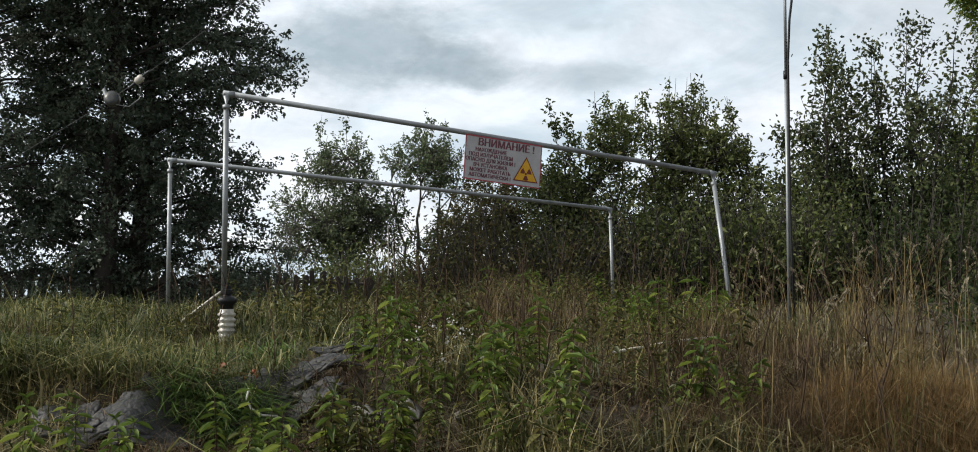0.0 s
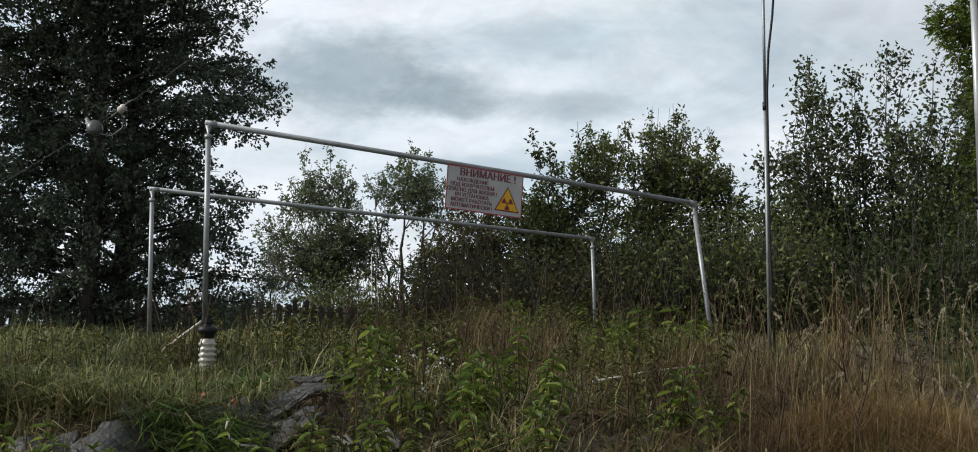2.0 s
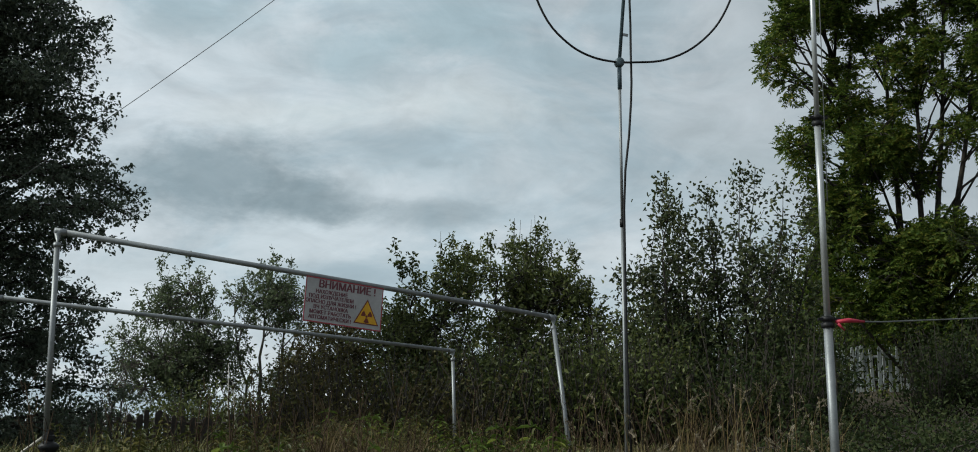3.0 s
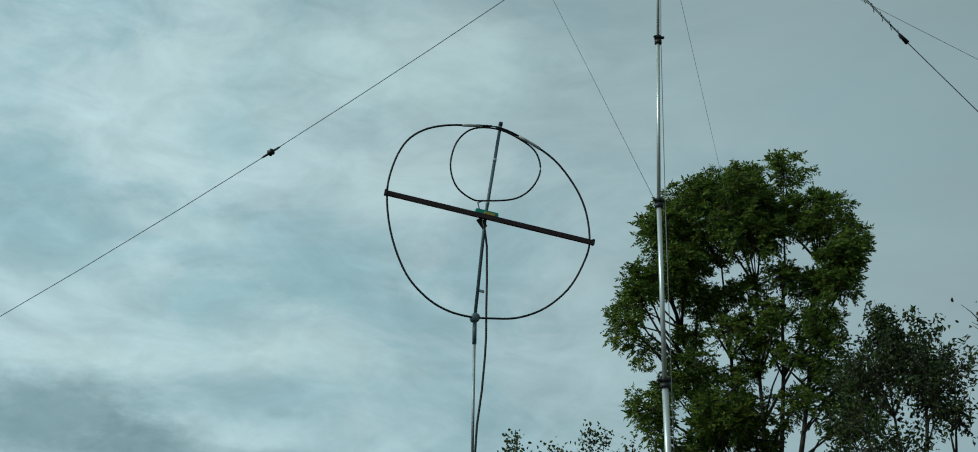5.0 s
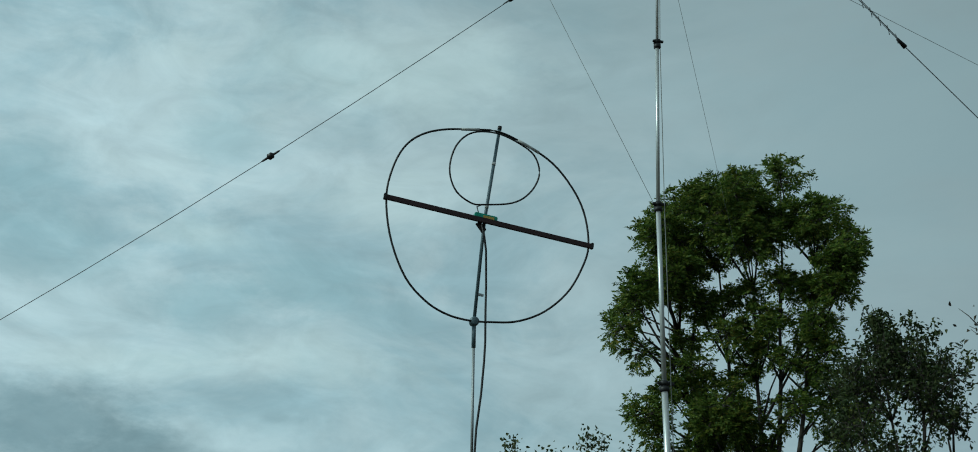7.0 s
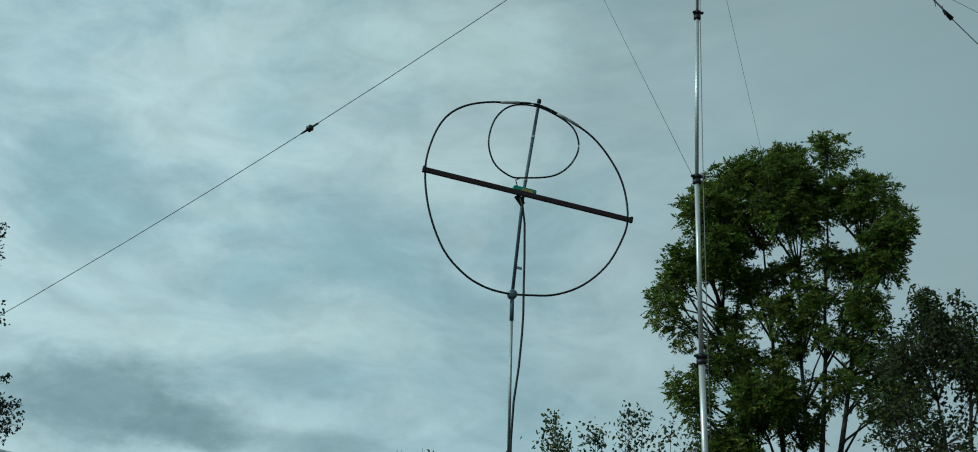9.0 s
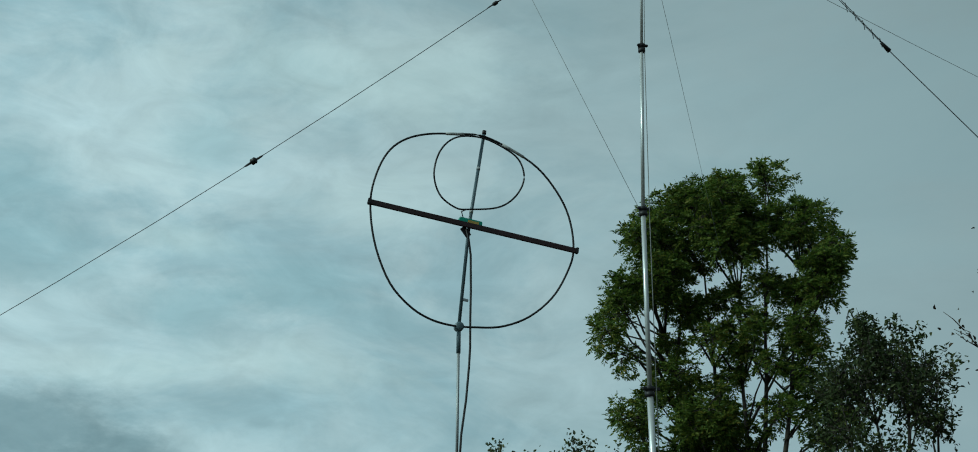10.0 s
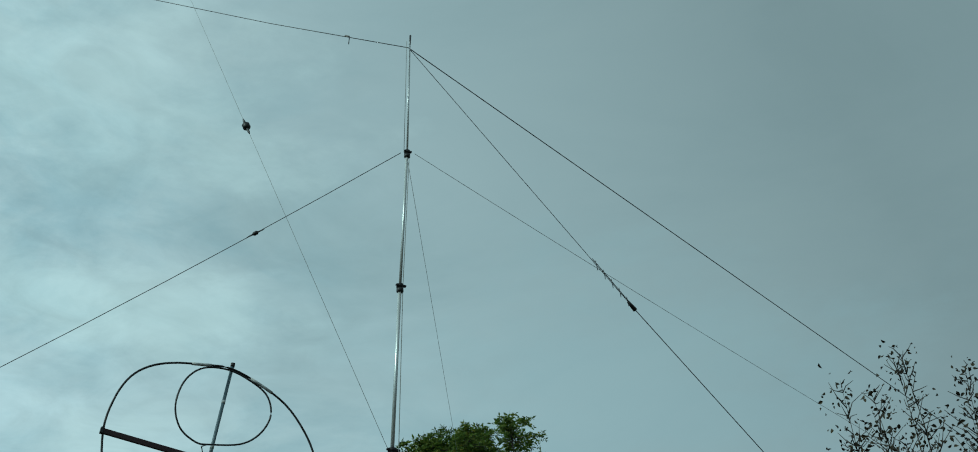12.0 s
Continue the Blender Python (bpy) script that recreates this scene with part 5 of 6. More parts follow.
# low thicket filling the back
def thicket(label, az0, az1, d0, d1, tall, n, mat, leaf, seed, per=130):
    rng = np.random.default_rng(seed)
    spots, runs = [], []
    for _ in range(n):
        p = footing(rng.uniform(az0, az1), rng.uniform(d0, d1))
        h = tall * rng.uniform(0.45, 1.1)
        for _ in range(5):
            e = np.array(p) + np.array([rng.normal(0, 0.3), rng.normal(0, 0.3), h * rng.uniform(0.6, 1.05)])
            mid = (np.array(p) + e) / 2 + rng.normal(0, 0.07, 3)
            runs.append((np.array([np.array(p) - np.array([0, 0, 0.05]), mid, e]), np.array([0.013, 0.009, 0.003])))
            f = rng.uniform(0.15, 1.05, (per // 5, 1))
            spots.append(np.array(p) + (e - np.array(p)) * f + rng.normal(0, 0.17, (per // 5, 3)))
    v, q, t = tubes(runs, 4)
    ob = thing("thicket", label, "bushes", kind="stuff", at=footing((az0 + az1) / 2, d0))
    tagged(hang("stems", mesh_of("stems", v, [q, t]), BARK_DARK, ob), kind="stuff")
    at = np.concatenate(spots)
    v, t = leaves(rng, at, np.full(len(at), leaf), 0.5, 0.35)
    tagged(hang("foliage", mesh_of("foliage", v, [t]), mat, ob), kind="stuff")


thicket("dark leafy undergrowth below the dark trees", -27, -9, 23.5, 27, 0.95, 90, LEAF_DARK, 0.08, 51)
thicket("small dark shrubs beside the dark trees", -13, -10.2, 24, 27, 1.2, 14, LEAF_DARK, 0.085, 50, 80)
thicket("olive undergrowth along the dark fence", -8.7, 0.5, 23.5, 26, 1.2, 64, LEAF_APPLE, 0.085, 52, 150)
thicket("browning undergrowth behind the frames", -2.5, 8, 15.5, 19, 1.4, 100, LEAF_BROWN, 0.07, 53, 130)
thicket("olive undergrowth below the wild fruit trees", 2, 16, 16.5, 21, 1.8, 190, LEAF_APPLE, 0.08, 54, 170)
# deep shade under the trees is put into the dark leaf colour
thicket("undergrowth on the rise, tree shade put into its leaf colour", 12.5, 23, 16.5, 22, 1.6, 150, LEAF_RUSSET_AND_SHADE, 0.08, 55, 150)
thicket("green undergrowth below the ash", 20, 42, 31, 37, 3.6, 260, LEAF_ASH, 0.11, 56, 170)
# both low weed beds: the bank's shade is coloured into darker leaves
thicket("low green weeds on the bank below the pale fence, shade put into their colour", 20, 38, 12, 23, 0.42, 90, LEAF_RUSSET_AND_SHADE, 0.055, 58, 110)
thicket("low leafy weeds behind the dry grass, shade put into their colour", 21.5, 32, 9.0, 12.5, 0.24, 80, LEAF_RUSSET_AND_SHADE, 0.05, 60, 90)
thicket("leafy shrubs growing through the pale fence", 21, 33, 25, 28.5, 0.7, 13, LEAF_ASH, 0.09, 59, 90)
thicket("dark leafy shrubs before the pale fence", 25.4, 38, 21, 25, 1.7, 130, LEAF_RUSSET_AND_SHADE, 0.085, 61, 150)
thicket("dark leafy shrubs beside the slender trees", 20.2, 22.4, 20, 25, 1.5, 40, LEAF_RUSSET_AND_SHADE, 0.085, 62, 150)
thicket("dark hedge far behind the clearing", 1, 60, 34, 44, 2.6, 260, LEAF_APPLE, 0.13, 57, 160)


# ---- grasses and weeds on the bank ----
def meadow(name, label, x0, x1, y0, y1, n, tall, width, mat, seed, lean=0.35, bend=0.5, clump=0.0, keep=None, category="grass", many=28):
    rng = np.random.default_rng(seed)
    if clump:
        m = max(int(n / many), 1)
        cx, cy = rng.uniform(x0, x1, m), rng.uniform(y0, y1, m)
        i = rng.integers(0, m, n)
        x, y = cx[i] + rng.normal(0, clump, n), cy[i] + rng.normal(0, clump, n)
        scale = (rng.uniform(0.45, 1.2, m) ** 1.2 + 0.15)[i]
    else:
        x, y, scale = rng.uniform(x0, x1, n), rng.uniform(y0, y1, n), np.ones(n)
    wave = 0.75 + 0.35 * np.sin(x * 2.1 + seed) * np.sin(y * 1.7 + 0.5 * seed)
    ok = (np.abs(x) < 0.55 * y + 1.5) & (y > 3.2)
    if keep is not None:
        ok &= keep(x, y, rng.uniform(0, 1, n))
    x, y, scale, wave = x[ok], y[ok], scale[ok], wave[ok]
    at = np.stack([x, y, height(x, y) - 0.02], 1)
    h = tall * rng.uniform(0.45, 1.15, len(x)) * scale * wave
    v, q, t = blades(rng, at, h, np.full(len(x), width), lean, bend)
    ob = hang(name, mesh_of(name, v, [q, t]), mat)
    return tagged(ob, label, category, kind="stuff")


def off_slabs(x, y, u):
    inside = (x < 0.45) & (x > -2.2) & (y > 4.0) & (y < 6.46 + 0.08 * np.sin(x * 5))
    felt = ((x + 0.75) / 0.42) ** 2 + ((y - 6.85) / 0.42) ** 2 < 1
    litter = ((x - 0.45) / 0.4) ** 2 + ((y - 6.6) / 0.35) ** 2 < 1
    return (~inside & ~felt & ~litter) | (u < np.where(x > -0.6, 0.10, 0.025))


meadow("grass_patch", "tufted green and straw-coloured grass along the bank top", -6, 0.4, 4.6, 12.5, 40000, 0.24, 0.0105, GRASS_GREEN, 61, 0.75, 1.4, 0.085, off_slabs, "grass", 55)
meadow("grass_patch", "withering grass between the weeds", -2.5, 6.5, 4.4, 15, 30000, 0.25, 0.0105, GRASS_MIXED, 62, 0.75, 1.3, 0.10, lambda x, y, u: off_slabs(x, y, u) & ((x < 0.2 * y) | (u < 0.3)), "grass", 70)
meadow("grass_patch", "tall dry golden grass", 1.0, 5.2, 4.6, 7.5, 9500, 0.36, 0.0052, GRASS_DRY, 63, 0.75, 1.5, 0.085, lambda x, y, u: (u < 0.12 + smooth(1.35, 2.1, x + (y - 6.5) * -0.22)) & (x < np.where(y < 7.0, 0.42, 0.35) * y), "grass", 140)
meadow("grass_patch", "brown and olive grass tangled with dead stems", 0.0, 2.2, 5.0, 9.5, 8000, 0.33, 0.009, GRASS_MIXED, 79, 0.6, 1.2, 0.11, lambda x, y, u: (u < 0.35) | (x < 0.09 * y), "grass", 160)
meadow("grass_patch", "green grass growing among the dry golden grass", 0.4, 4.4, 4.6, 8.6, 9000, 0.30, 0.007, GRASS_GREEN, 73, 0.6, 1.2, 0.10, lambda x, y, u: (u < 0.25) | (x > 0.19 * y), "grass", 150)
meadow("grass_patch", "dry straw lying on the bank", -4, 4, 4.6, 8.5, 16000, 0.17, 0.005, RUST, 64, 1.6, 1.8, 0.12)
meadow("grass_patch", "rough grass on the clearing behind", -9, 14, 12, 30, 36000, 0.18, 0.016, GRASS_MIXED, 65, 0.35, 0.6, 0.2, lambda x, y, u: (x < 0.36 * y) | (u < 0.2))
meadow("sedge_tuft", "fresh green sedge tuft hanging over the felt", -1.66, -1.12, 6.2, 6.5, 1700, 0.31, 0.009, SEDGE, 66, 0.8, 1.6, 0.0, None, "sedge")


meadow("straw_litter", "pile of pale broken straw on the slope", 0.15, 0.8, 6.35, 6.85, 900, 0.16, 0.010, GRASS_DRY, 67, 2.5, 2.5, 0.0, None, "straw")
meadow("straw_litter", "dead brown stems strewn over the felt", -2.2, 0.2, 5.4, 6.6, 3600, 0.20, 0.0055, RUST, 76, 1.4, 1.8, 0.08, None, "straw")
meadow("straw_litter", "rusty brown tangle of dead stems", 0.2, 2.9, 5.2, 6.5, 8000, 0.17, 0.006, RUST, 68, 1.3, 1.8, 0.06, None, "straw")
meadow("grass_patch", "long arching grass blades along the bank top", -4.6, -0.9, 6.55, 9.5, 5200, 0.36, 0.0095, GRASS_GREEN, 165, 0.9, 1.7, 0.07, None, "grass", 40)
meadow("grass_patch", "rough withering grass at the foot of the felt", -2.9, -2.0, 4.9, 6.35, 3600, 0.24, 0.009, GRASS_MIXED, 78, 0.8, 1.4, 0.07)
meadow("grass_fringe", "long grass hanging over the edge of the bank", -4.5, -1.0, 6.40, 6.72, 5200, 0.27, 0.008, GRASS_GREEN, 69, 1.0, 1.6, 0.05)


meadow("sedge_tuft", "fresh green sedge along the bank edge", -3.2, -1.15, 6.5, 7.3, 2600, 0.23, 0.009, SEDGE, 75, 0.8, 1.4, 0.07, None, "sedge")
meadow("grass_tuft", "grass tuft round the foot of the insulator", ins_base.x - 0.3, ins_base.x + 0.3, ins_base.y - 0.35, ins_base.y + 0.05, 650, 0.15, 0.008, GRASS_GREEN, 70, 0.5, 0.8, 0.0)


def plumes(n, seed):
    """Tall stems with nodding seed heads."""
    rng = np.random.default_rng(seed)
    runs, spots, tips = [], [], []
    for _ in range(n):
        y = rng.uniform(5.4, 9.5)
        x = (0.42 - 0.22 * rng.uniform() ** 1.4) * y
        b = np.array([x, y, ground_z(x, y)])
        h = rng.uniform(0.42, 0.78)
        a = rng.uniform(0, 6.283)
        d = np.array([math.cos(a), math.sin(a), 0])
        p = [b + np.array([0, 0, h * u]) + d * h * w for u, w in ((0, 0), (0.4, 0.03), (0.70, 0.07), (0.88, 0.11), (0.97, 0.15), (1.0, 0.21))]
        runs.append((np.array(p), np.array([0.0028, 0.0024, 0.002, 0.0016, 0.0012, 0.001])))
        f = rng.uniform(0, 1, (30, 1))
        spots.append(np.where(f < 0.5, p[3] + (p[4] - p[3]) * f * 2, p[4] + (p[5] - p[4]) * (f * 2 - 1)) + rng.normal(0, 0.004, (30, 3)))
        tips.append(np.tile(d * 0.55 + np.array([0, 0, 0.8]), (30, 1)) + rng.normal(0, 0.22, (30, 3)))
    ob = thing("reed_grass", "dry reed grass with nodding pale seed plumes", "grass", kind="stuff", at=(3, 7, ground_z(3, 7)))
    v, q, t = tubes(runs, 4)
    tagged(hang("stems", mesh_of("stems", v, [q, t]), GRASS_DRY, ob), kind="stuff")
    at = np.concatenate(spots)
    v, t = leaves(rng, at, np.full(len(at), 0.019), 0.25, 0.1, 0.1, np.concatenate(tips))
    tagged(hang("plume", mesh_of("plume", v, [t]), PLUME, ob), kind="stuff")


plumes(70, 71)


def mound(label, x, y, radius, tall, n, width, mat, seed):
    """A dense dome of fine dry grass, its blades arching outwards."""
    rng = np.random.default_rng(seed)
    a, r = rng.uniform(0, 6.283, n), radius * np.sqrt(rng.uniform(0, 1, n))
    px, py = x + r * np.cos(a) * 1.25, y + r * np.sin(a)
    at = np.stack([px, py, height(px, py) - 0.02], 1)
    h = tall * (1 - 0.6 * (r / radius) ** 2) * rng.uniform(0.55, 1.1, n)
    v, q, t = blades(rng, at, h, np.full(n, width), 0.55, 1.2)
    tagged(hang("grass_mound", mesh_of("grass_mound", v, [q, t]), mat), label, "grass", kind="stuff")


meadow("grass_patch", "tall thin clumps of dry grass on the bank top", 1.6, 4.4, 6.4, 8.8, 600, 0.60, 0.0045, GRASS_DRY, 166, 0.25, 0.6, 0.06, None, "grass", 65)
meadow("grass_patch", "thin rusty seed stems among the weeds", -0.5, 1.9, 6.4, 10.0, 5200, 0.40, 0.0034, RUST, 167, 0.2, 0.5, 0.09, None, "grass", 70)
meadow("grass_patch", "thin straw-coloured seed stems among the weeds", -0.4, 1.7, 6.4, 9.6, 2600, 0.42, 0.0034, GRASS_DRY, 168, 0.22, 0.5, 0.08, None, "grass", 50)
mound("soft mound of fine dry golden grass", 2.05, 5.75, 0.55, 0.42, 15000, 0.0030, GRASS_GOLD, 161)
mound("low mound of rusty dry grass", 1.35, 5.7, 0.45, 0.27, 6000, 0.0032, RUST, 162)
mound("rusty withered grass at the bank's end", -3.0, 7.6, 0.5, 0.26, 3500, 0.006, RUST, 163)
mound("pinkish withered grass tuft among the weeds", -0.55, 8.3, 0.22, 0.34, 1500, 0.005, RUST, 164)


def stalk(seed):
    """A dead, dark, sparsely branched stem."""
    rng = np.random.default_rng(seed)
    h = rng.uniform(0.42, 0.66)
    d = rng.normal(0, 0.13, 2) * h
    e = np.array([d[0], d[1], h])
    r = rng.uniform(0.003, 0.0055)
    mid = e / 2 + rng.normal(0, 0.02, 3)
    runs = [(np.array([(0, 0, -0.03), mid, e]), np.array([r, r * 0.8, r * 0.4]))]
    for _ in range(rng.integers(3, 8)):
        o = e * rng.uniform(0.35, 0.95)
        w = np.array([rng.normal(0, 0.06), rng.normal(0, 0.06), rng.uniform(0.06, 0.18)])
        runs.append((np.array([o, o + w * 0.6 + rng.normal(0, 0.008, 3), o + w]), np.array([r * 0.5, r * 0.4, r * 0.2])))
    v, q, t = tubes(runs, 4)
    return tagged(hang("dead_stalk", mesh_of("dead_stalk", v, [q, t]), STALK), "thin dark dead weed stalk standing on the bank", "plant", "dead stalks on the bank")


def herb_meshes(seed, tall, leaf, pairs, mat, wide=0.5, bush=1):
    """Stem and leaf meshes of one leafy herb, opposite leaves down the stem."""
    rng = np.random.default_rng(seed)
    runs, at, tip, size = [], [], [], []
    for s in range(bush):
        lean = rng.normal(0, 0.13, 2) * tall
        h = tall * rng.uniform(0.7, 1.0)
        o = rng.normal(0, 0.035, 2) * (bush > 1)
        f = np.linspace(0, 1, 6)
        p = np.stack([o[0] + lean[0] * f ** 1.5, o[1] + lean[1] * f ** 1.5, -0.03 + h * f], 1)
        runs.append((p, np.linspace(0.0042, 0.0015, 6)))
        for k in range(pairs):
            g = 0.2 + 0.8 * (k + 1) / pairs
            q = np.array([np.interp(g, f, p[:, i]) for i in range(3)])
            a = k * 1.57 + rng.uniform(-0.4, 0.4)
            for e in (0, math.pi):
                at.append(q)
                tip.append((math.cos(a + e), math.sin(a + e), rng.uniform(-0.1, 0.5)))
                size.append(leaf * (1.15 - 0.6 * abs(g - 0.6)) * rng.uniform(0.8, 1.2))
        for _ in range(4):
            at.append(p[-1])
            tip.append((rng.normal(), rng.normal(), 1.4))
            size.append(leaf * 0.55)
    v, q, t = tubes(runs, 5)
    stem = mesh_of("stem", v, [q, t])
    stem.materials.append(STALK)
    v, q = leaves(rng, np.array(at), np.array(size), wide, 0.55, 0.12, np.array(tip), True, 0.75)
    fol = mesh_of("foliage", v, [q])
    fol.materials.append(mat)
    return stem, fol


def herb(name, label, category, group, seed, tall, leaf, pairs, mat, wide=0.5, bush=1):
    stem, fol = herb_meshes(seed, tall, leaf, pairs, mat, wide, bush)
    ob = thing(name, label, category, group)
    for nm, me in (("stem", stem), ("foliage", fol)):
        o = new(nm, me)
        o.parent = ob
    return ob


def sow(first, places, seed, low=0.75, high=1.2):
    rng = random.Random(seed)
    for k, (x, y) in enumerate(places):
        m = pose(x, y, ground_z(x, y) - 0.01, rng.uniform(-6, 6), rng.uniform(-6, 6), rng.uniform(0, 360))
        s = rng.uniform(low, high)
        if k < len(first):
            o = first[k]
            o.matrix_basis = m @ Matrix.Scale(s, 4)
        else:
            o = copy_thing(first[k % len(first)], m)
            o.scale = (s, s, s)


def scatter(seed, n, az0, az1, d0, d1):
    rng = random.Random(seed)
    out = []
    for _ in range(n):
        p = spot(rng.uniform(az0, az1), 0, rng.uniform(d0, d1))
        out.append((p.x, p.y))
    return out


sow([stalk(170 + k) for k in range(8)], scatter(72, 175, -6.8, 20, 5.2, 10.5) + scatter(73, 12, -20, -7, 6.6, 9.5), 74, 0.6, 1.15)
nettles = [herb("nettle", "bright green nettle with drooping toothed leaves", "plant", "nettles on the bank", 80 + k, 0.42, 0.070, 11, LEAF_NETTLE, 0.34) for k in range(5)]
nettles.append(herb("nettle", "yellowing nettle with drooping toothed leaves", "plant", "nettles on the bank", 87, 0.36, 0.075, 9, LEAF_WEED, 0.42))
sow(nettles, scatter(81, 16, -6.6, -2.0, 5.8, 7.4) + scatter(82, 58, 5.4, 10.8, 7.4, 9.2) + scatter(83, 15, -0.5, 4, 5.6, 6.6) + scatter(89, 9, 0.3, 4.6, 5.2, 5.6) + scatter(97, 5, 8.0, 12.0, 5.4, 6.2) + scatter(84, 4, -21, -18.2, 5.6, 6.0) + scatter(88, 5, -12.8, -9, 5.5, 5.8) + scatter(100, 7, -17.5, -9, 5.2, 5.5) + scatter(102, 6, -7.5, -2, 5.2, 5.7) + scatter(85, 18, -1.5, 6, 9.5, 12.5), 86)
weeds = [herb("weed", "olive weed with narrow withering leaves", "plant", "weeds on the bank", 90 + k, 0.40, 0.052, 12, LEAF_WEED, 0.36, 2) for k in range(5)]
sow(weeds, scatter(91, 26, -3.5, 11, 5.8, 10.5) + scatter(94, 8, 3.5, 12, 5.4, 7.0) + scatter(92, 30, -2.5, 8, 10, 14) + scatter(93, 12, -21, -8, 7.4, 9.5) + scatter(101, 15, -8.5, -1.5, 5.3, 5.9) + scatter(98, 30, -8.6, 2.5, 7.4, 9.8) + scatter(99, 20, -8.0, 1.5, 8.4, 10.6), 96)

# old roofing felt and stones on the slope
def on_slope(az, el):
    """Where the line of sight at that bearing and height angle first meets the bank."""
    d = 4.6
    while d < 9.5:
        p = spot(az, el, d)
        if p.z <= ground_z(p.x, p.y):
            break
        d += 0.02
    return p


def felt(az, el, wide, deep, turn, seed, lift=0.03):
    """A crumpled sheet of old felt that follows the slope, with long folds down it and torn edges."""
    rng = np.random.default_rng(seed)
    p = on_slope(az, el)
    nu, nv = 30, 22
    u, v = np.meshgrid(np.linspace(-0.5, 0.5, nu), np.linspace(-0.5, 0.5, nv))
    torn = 1 + 0.10 * np.sin(9 * v + seed) + 0.07 * np.sin(23 * v + 2 * seed)
    torn_v = 1 + 0.12 * np.sin(8 * u + 3 * seed) + 0.06 * np.sin(21 * u + seed)
    ca, sa = math.cos(radians(turn)), math.sin(radians(turn))
    a, b = u * wide * torn, v * deep * torn_v
    x, y = p.x + a * ca - b * sa, p.y + a * sa + b * ca
    folds = 0.045 * np.abs(np.sin(b * 15 + 0.8 * np.sin(a * 5 + seed) + seed)) + 0.016 * np.abs(np.sin(b * 37 + 1.5 * np.sin(a * 8) + 2 * seed)) + 0.008 * np.sin(a * 26 + b * 9 + seed)
    z = height(x, y) + lift + folds + rng.normal(0, 0.0025, x.shape)
    top = np.stack([x, y, z], -1).reshape(-1, 3)
    verts = np.concatenate([top, top - np.array([0, 0, 0.014])])
    k = nu * nv
    i = (np.arange(nv - 1)[:, None] * nu + np.arange(nu - 1)[None]).reshape(-1)
    quads = [np.stack([i, i + 1, i + 1 + nu, i + nu], 1), np.stack([i + k, i + nu + k, i + 1 + nu + k, i + 1 + k], 1)]
    rim = np.concatenate([np.arange(nu), np.arange(2, nv) * nu - 1 + 0, [k - 1], k - 2 - np.arange(nu - 1), (nv - 2 - np.arange(nv - 2)) * nu])
    nxt = np.roll(rim, -1)
    quads.append(np.stack([rim, rim + k, nxt + k, nxt], 1))
    ob = hang("felt_sheet", mesh_of("felt_sheet", verts, quads), SLATE)
    return tagged(ob, "crumpled dark grey roofing felt on the weedy slope", "roofing felt", "felt sheets on the slope")


for k, (az, el, wide, deep, turn) in enumerate([(-17.2, -6.0, 0.36, 0.20, 26), (-15.6, -5.5, 0.42, 0.20, 20), (-13.8, -5.0, 0.36, 0.20, 26), (-12.2, -4.9, 0.34, 0.18, 18), (-18.8, -5.9, 0.30, 0.18, 12),
                                                (-10.7, -4.5, 0.34, 0.18, 20), (-9.3, -4.2, 0.34, 0.20, 30), (-7.6, -3.3, 0.36, 0.15, 18), (-6.6, -2.7, 0.36, 0.11, 8), (-8.2, -5.2, 0.30, 0.16, 12),
                                                (-13.2, -6.1, 0.40, 0.18, 16), (-10.6, -5.8, 0.34, 0.16, 10), (-15.0, -6.3, 0.40, 0.18, 22)]):
    felt(az, el, wide, deep, turn, 100 + k, 0.022 + 0.005 * (k % 3))


def stone(az, el, r, seed):
    rng = np.random.default_rng(seed)
    bm = bmesh.new()
    for q in unit(rng, 22):
        bm.verts.new(Vector((q[0] * 1.25, q[1] * 0.85, q[2] * 0.8)) * rng.uniform(0.8, 1.1))
    hull = bmesh.ops.convex_hull(bm, input=bm.verts[:])
    bmesh.ops.delete(bm, geom=[g for g in hull["geom_interior"] if isinstance(g, bmesh.types.BMVert)], context="VERTS")
    bmesh.ops.bevel(bm, geom=bm.edges[:], offset=0.06, segments=1, affect="EDGES")
    p = on_slope(az, el)
    bm.transform(Matrix.Translation((p.x, p.y, ground_z(p.x, p.y) + r * 0.35)) @ Matrix.Rotation(seed, 4, "Z") @ Matrix.Scale(r, 4))
    tagged(part("stone", bm, ROCK), "pale grey stone half hidden by weeds", "stone", "stones on the slope")


for k, (az, el, r) in enumerate([(-5.7, -5.5, 0.085), (-3.7, -5.3, 0.10), (-10.2, -4.6, 0.055), (-1.2, -5.4, 0.05), (-11.8, -5.1, 0.07), (-8.6, -4.4, 0.05), (-4.7, -5.5, 0.06)]):
    stone(az, el, r, 111 + k)

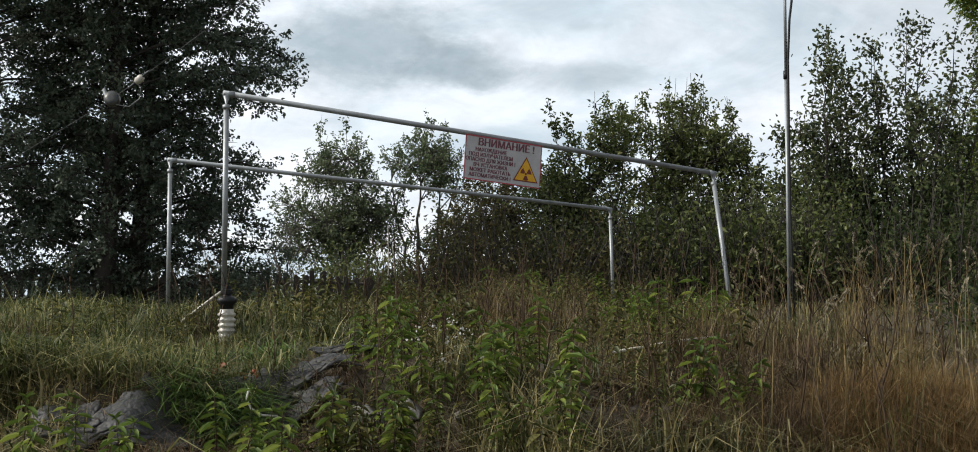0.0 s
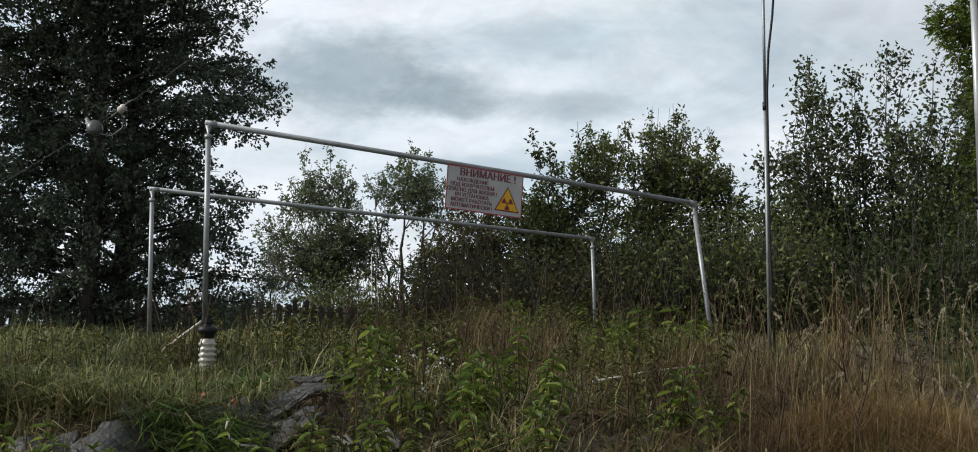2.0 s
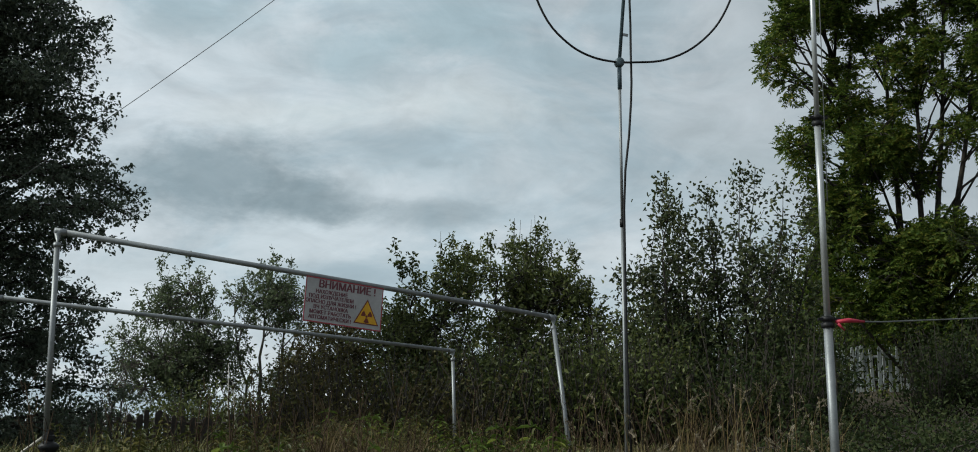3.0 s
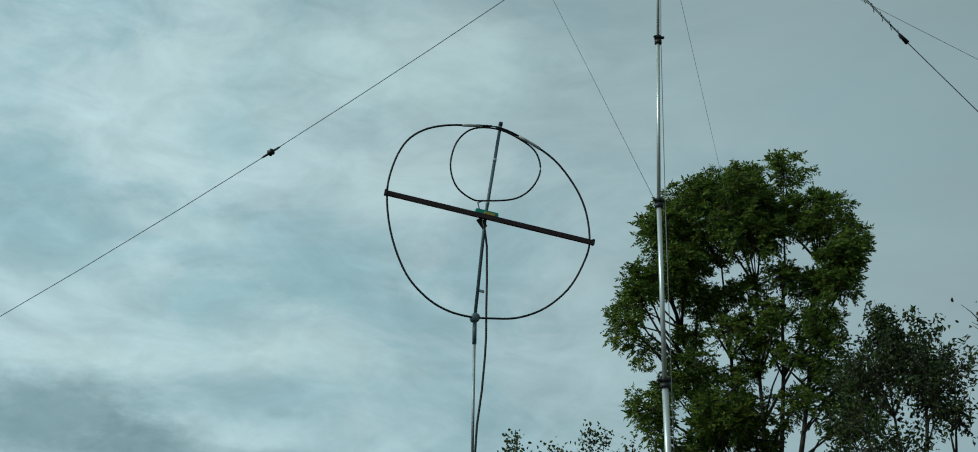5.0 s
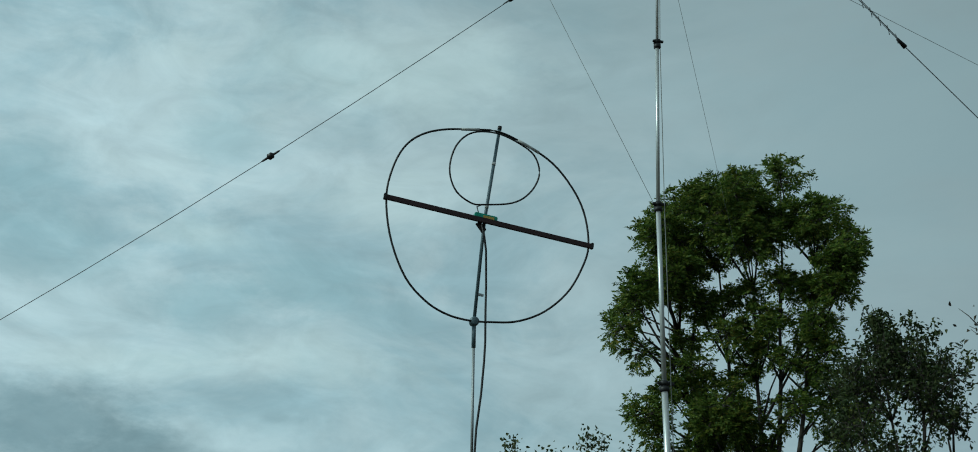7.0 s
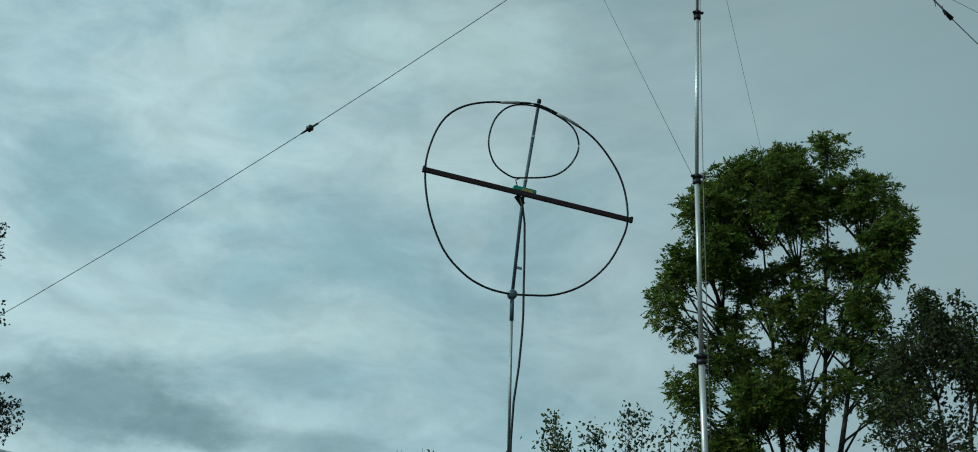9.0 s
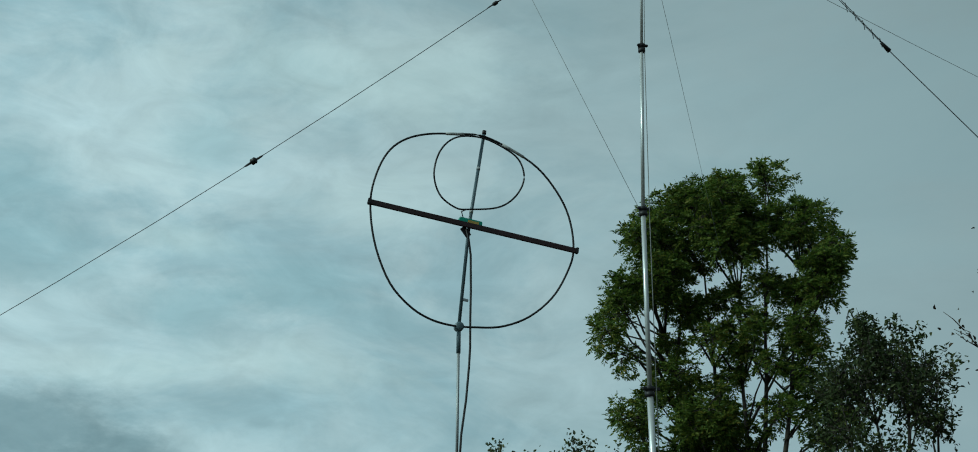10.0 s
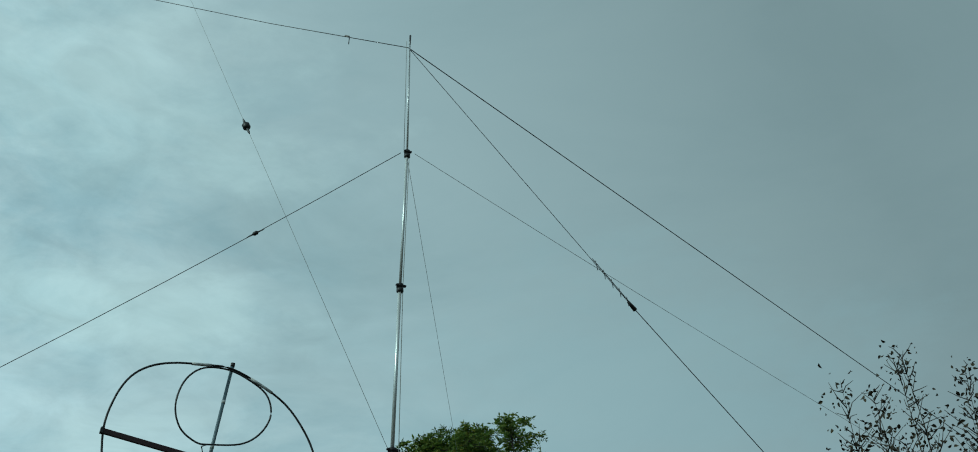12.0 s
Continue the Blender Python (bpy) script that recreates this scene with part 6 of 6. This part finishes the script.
# pale rod lying in the weeds, red dock leaves
ra1, rb1 = spot(5.7, -2.3, 6.9), spot(11.1, -1.5, 7.4)
tagged(tube_part("fallen_rod", [([ra1, ra1.lerp(rb1, 0.5) + Vector((0, 0, 0.01)), rb1], 0.008)], ROD, None, "", 8), "thin pale rod lying across the weeds", "rod")
for k, (az, el) in enumerate([(-12.5, -3.5), (-10.7, -3.7)]):
    rng = np.random.default_rng(120 + k)
    base = np.array(on_slope(az, el))
    at = base + rng.normal(0, 0.03, (6, 3)) * np.array([1, 1, 0.4]) + np.array([0, -0.04, 0.05])
    v, q = leaves(rng, at, np.full(6, 0.055), 0.7, 0.1, 0.15, None, True, 0.3)
    tagged(hang("dock_leaves", mesh_of("dock_leaves", v, [q]), LEAF_RED), "rust-red withered dock leaves on the slope", "plant", "dock leaves")

# leafless sapling and pale young stems by the dark fence
tree("sapling", "leafless grey sapling beside the dark fence", footing(-9.3, 24), 1.75, [(0, 0.1), (0.4, 0.4), (0.8, 0.45), (1, 0.2)],
     [(0, 0, 0.1, 0, 1.0), (0.05, 0, -0.3, 0, 0.8)], 26, 1, 0.05, 0.2, LEAF_BROWN, BARK_GREY, 141, 0.35, 0.03, rise=1.2, twigs=5, category="tree")
for k, az in enumerate((-4.75, -4.3)):
    p = footing(az, 23)
    q = p + Vector((0.03 - 0.1 * k, 0, 1.6 - 0.3 * k))
    tagged(tube_part("young_stem", [([p - Vector((0, 0, 0.05)), p.lerp(q, 0.5) + Vector((0.03, 0, 0)), q], (0.011, 0.009, 0.005))], ROD, None, "", 8), "pale bare young stem before the fence trees", "sapling", "pale young stems")

# small white flowers and a pale bent hose among the weeds
rng = np.random.default_rng(151)
heads = []
for x, y in scatter(152, 16, -3.4, -1.0, 6.4, 7.6):
    heads.append(np.array([x, y, ground_z(x, y) + 0.12 + 0.12 * rng.uniform()]) + rng.normal(0, 0.02, (7, 3)))
heads = np.concatenate(heads)
v, t = leaves(rng, heads, np.full(len(heads), 0.016), 0.9, 0.0)
tagged(hang("white_flowers", mesh_of("white_flowers", v, [t]), leafy("petals", [(0.1, (0.55, 0.55, 0.52)), (0.9, (0.75, 0.75, 0.72))], 0.6, 0.3)), "tiny white flower heads among the weeds", "flowers", kind="stuff")
hose = [spot(az, el, 6.32) for az, el in ((-10.9, -3.9), (-11.0, -4.35), (-10.8, -4.8), (-10.3, -5.1), (-9.6, -5.15))]
tagged(tube_part("bent_hose", [(hose, 0.0055)], ROD, None, "", 8), "pale bent piece of hose on the slope", "hose")
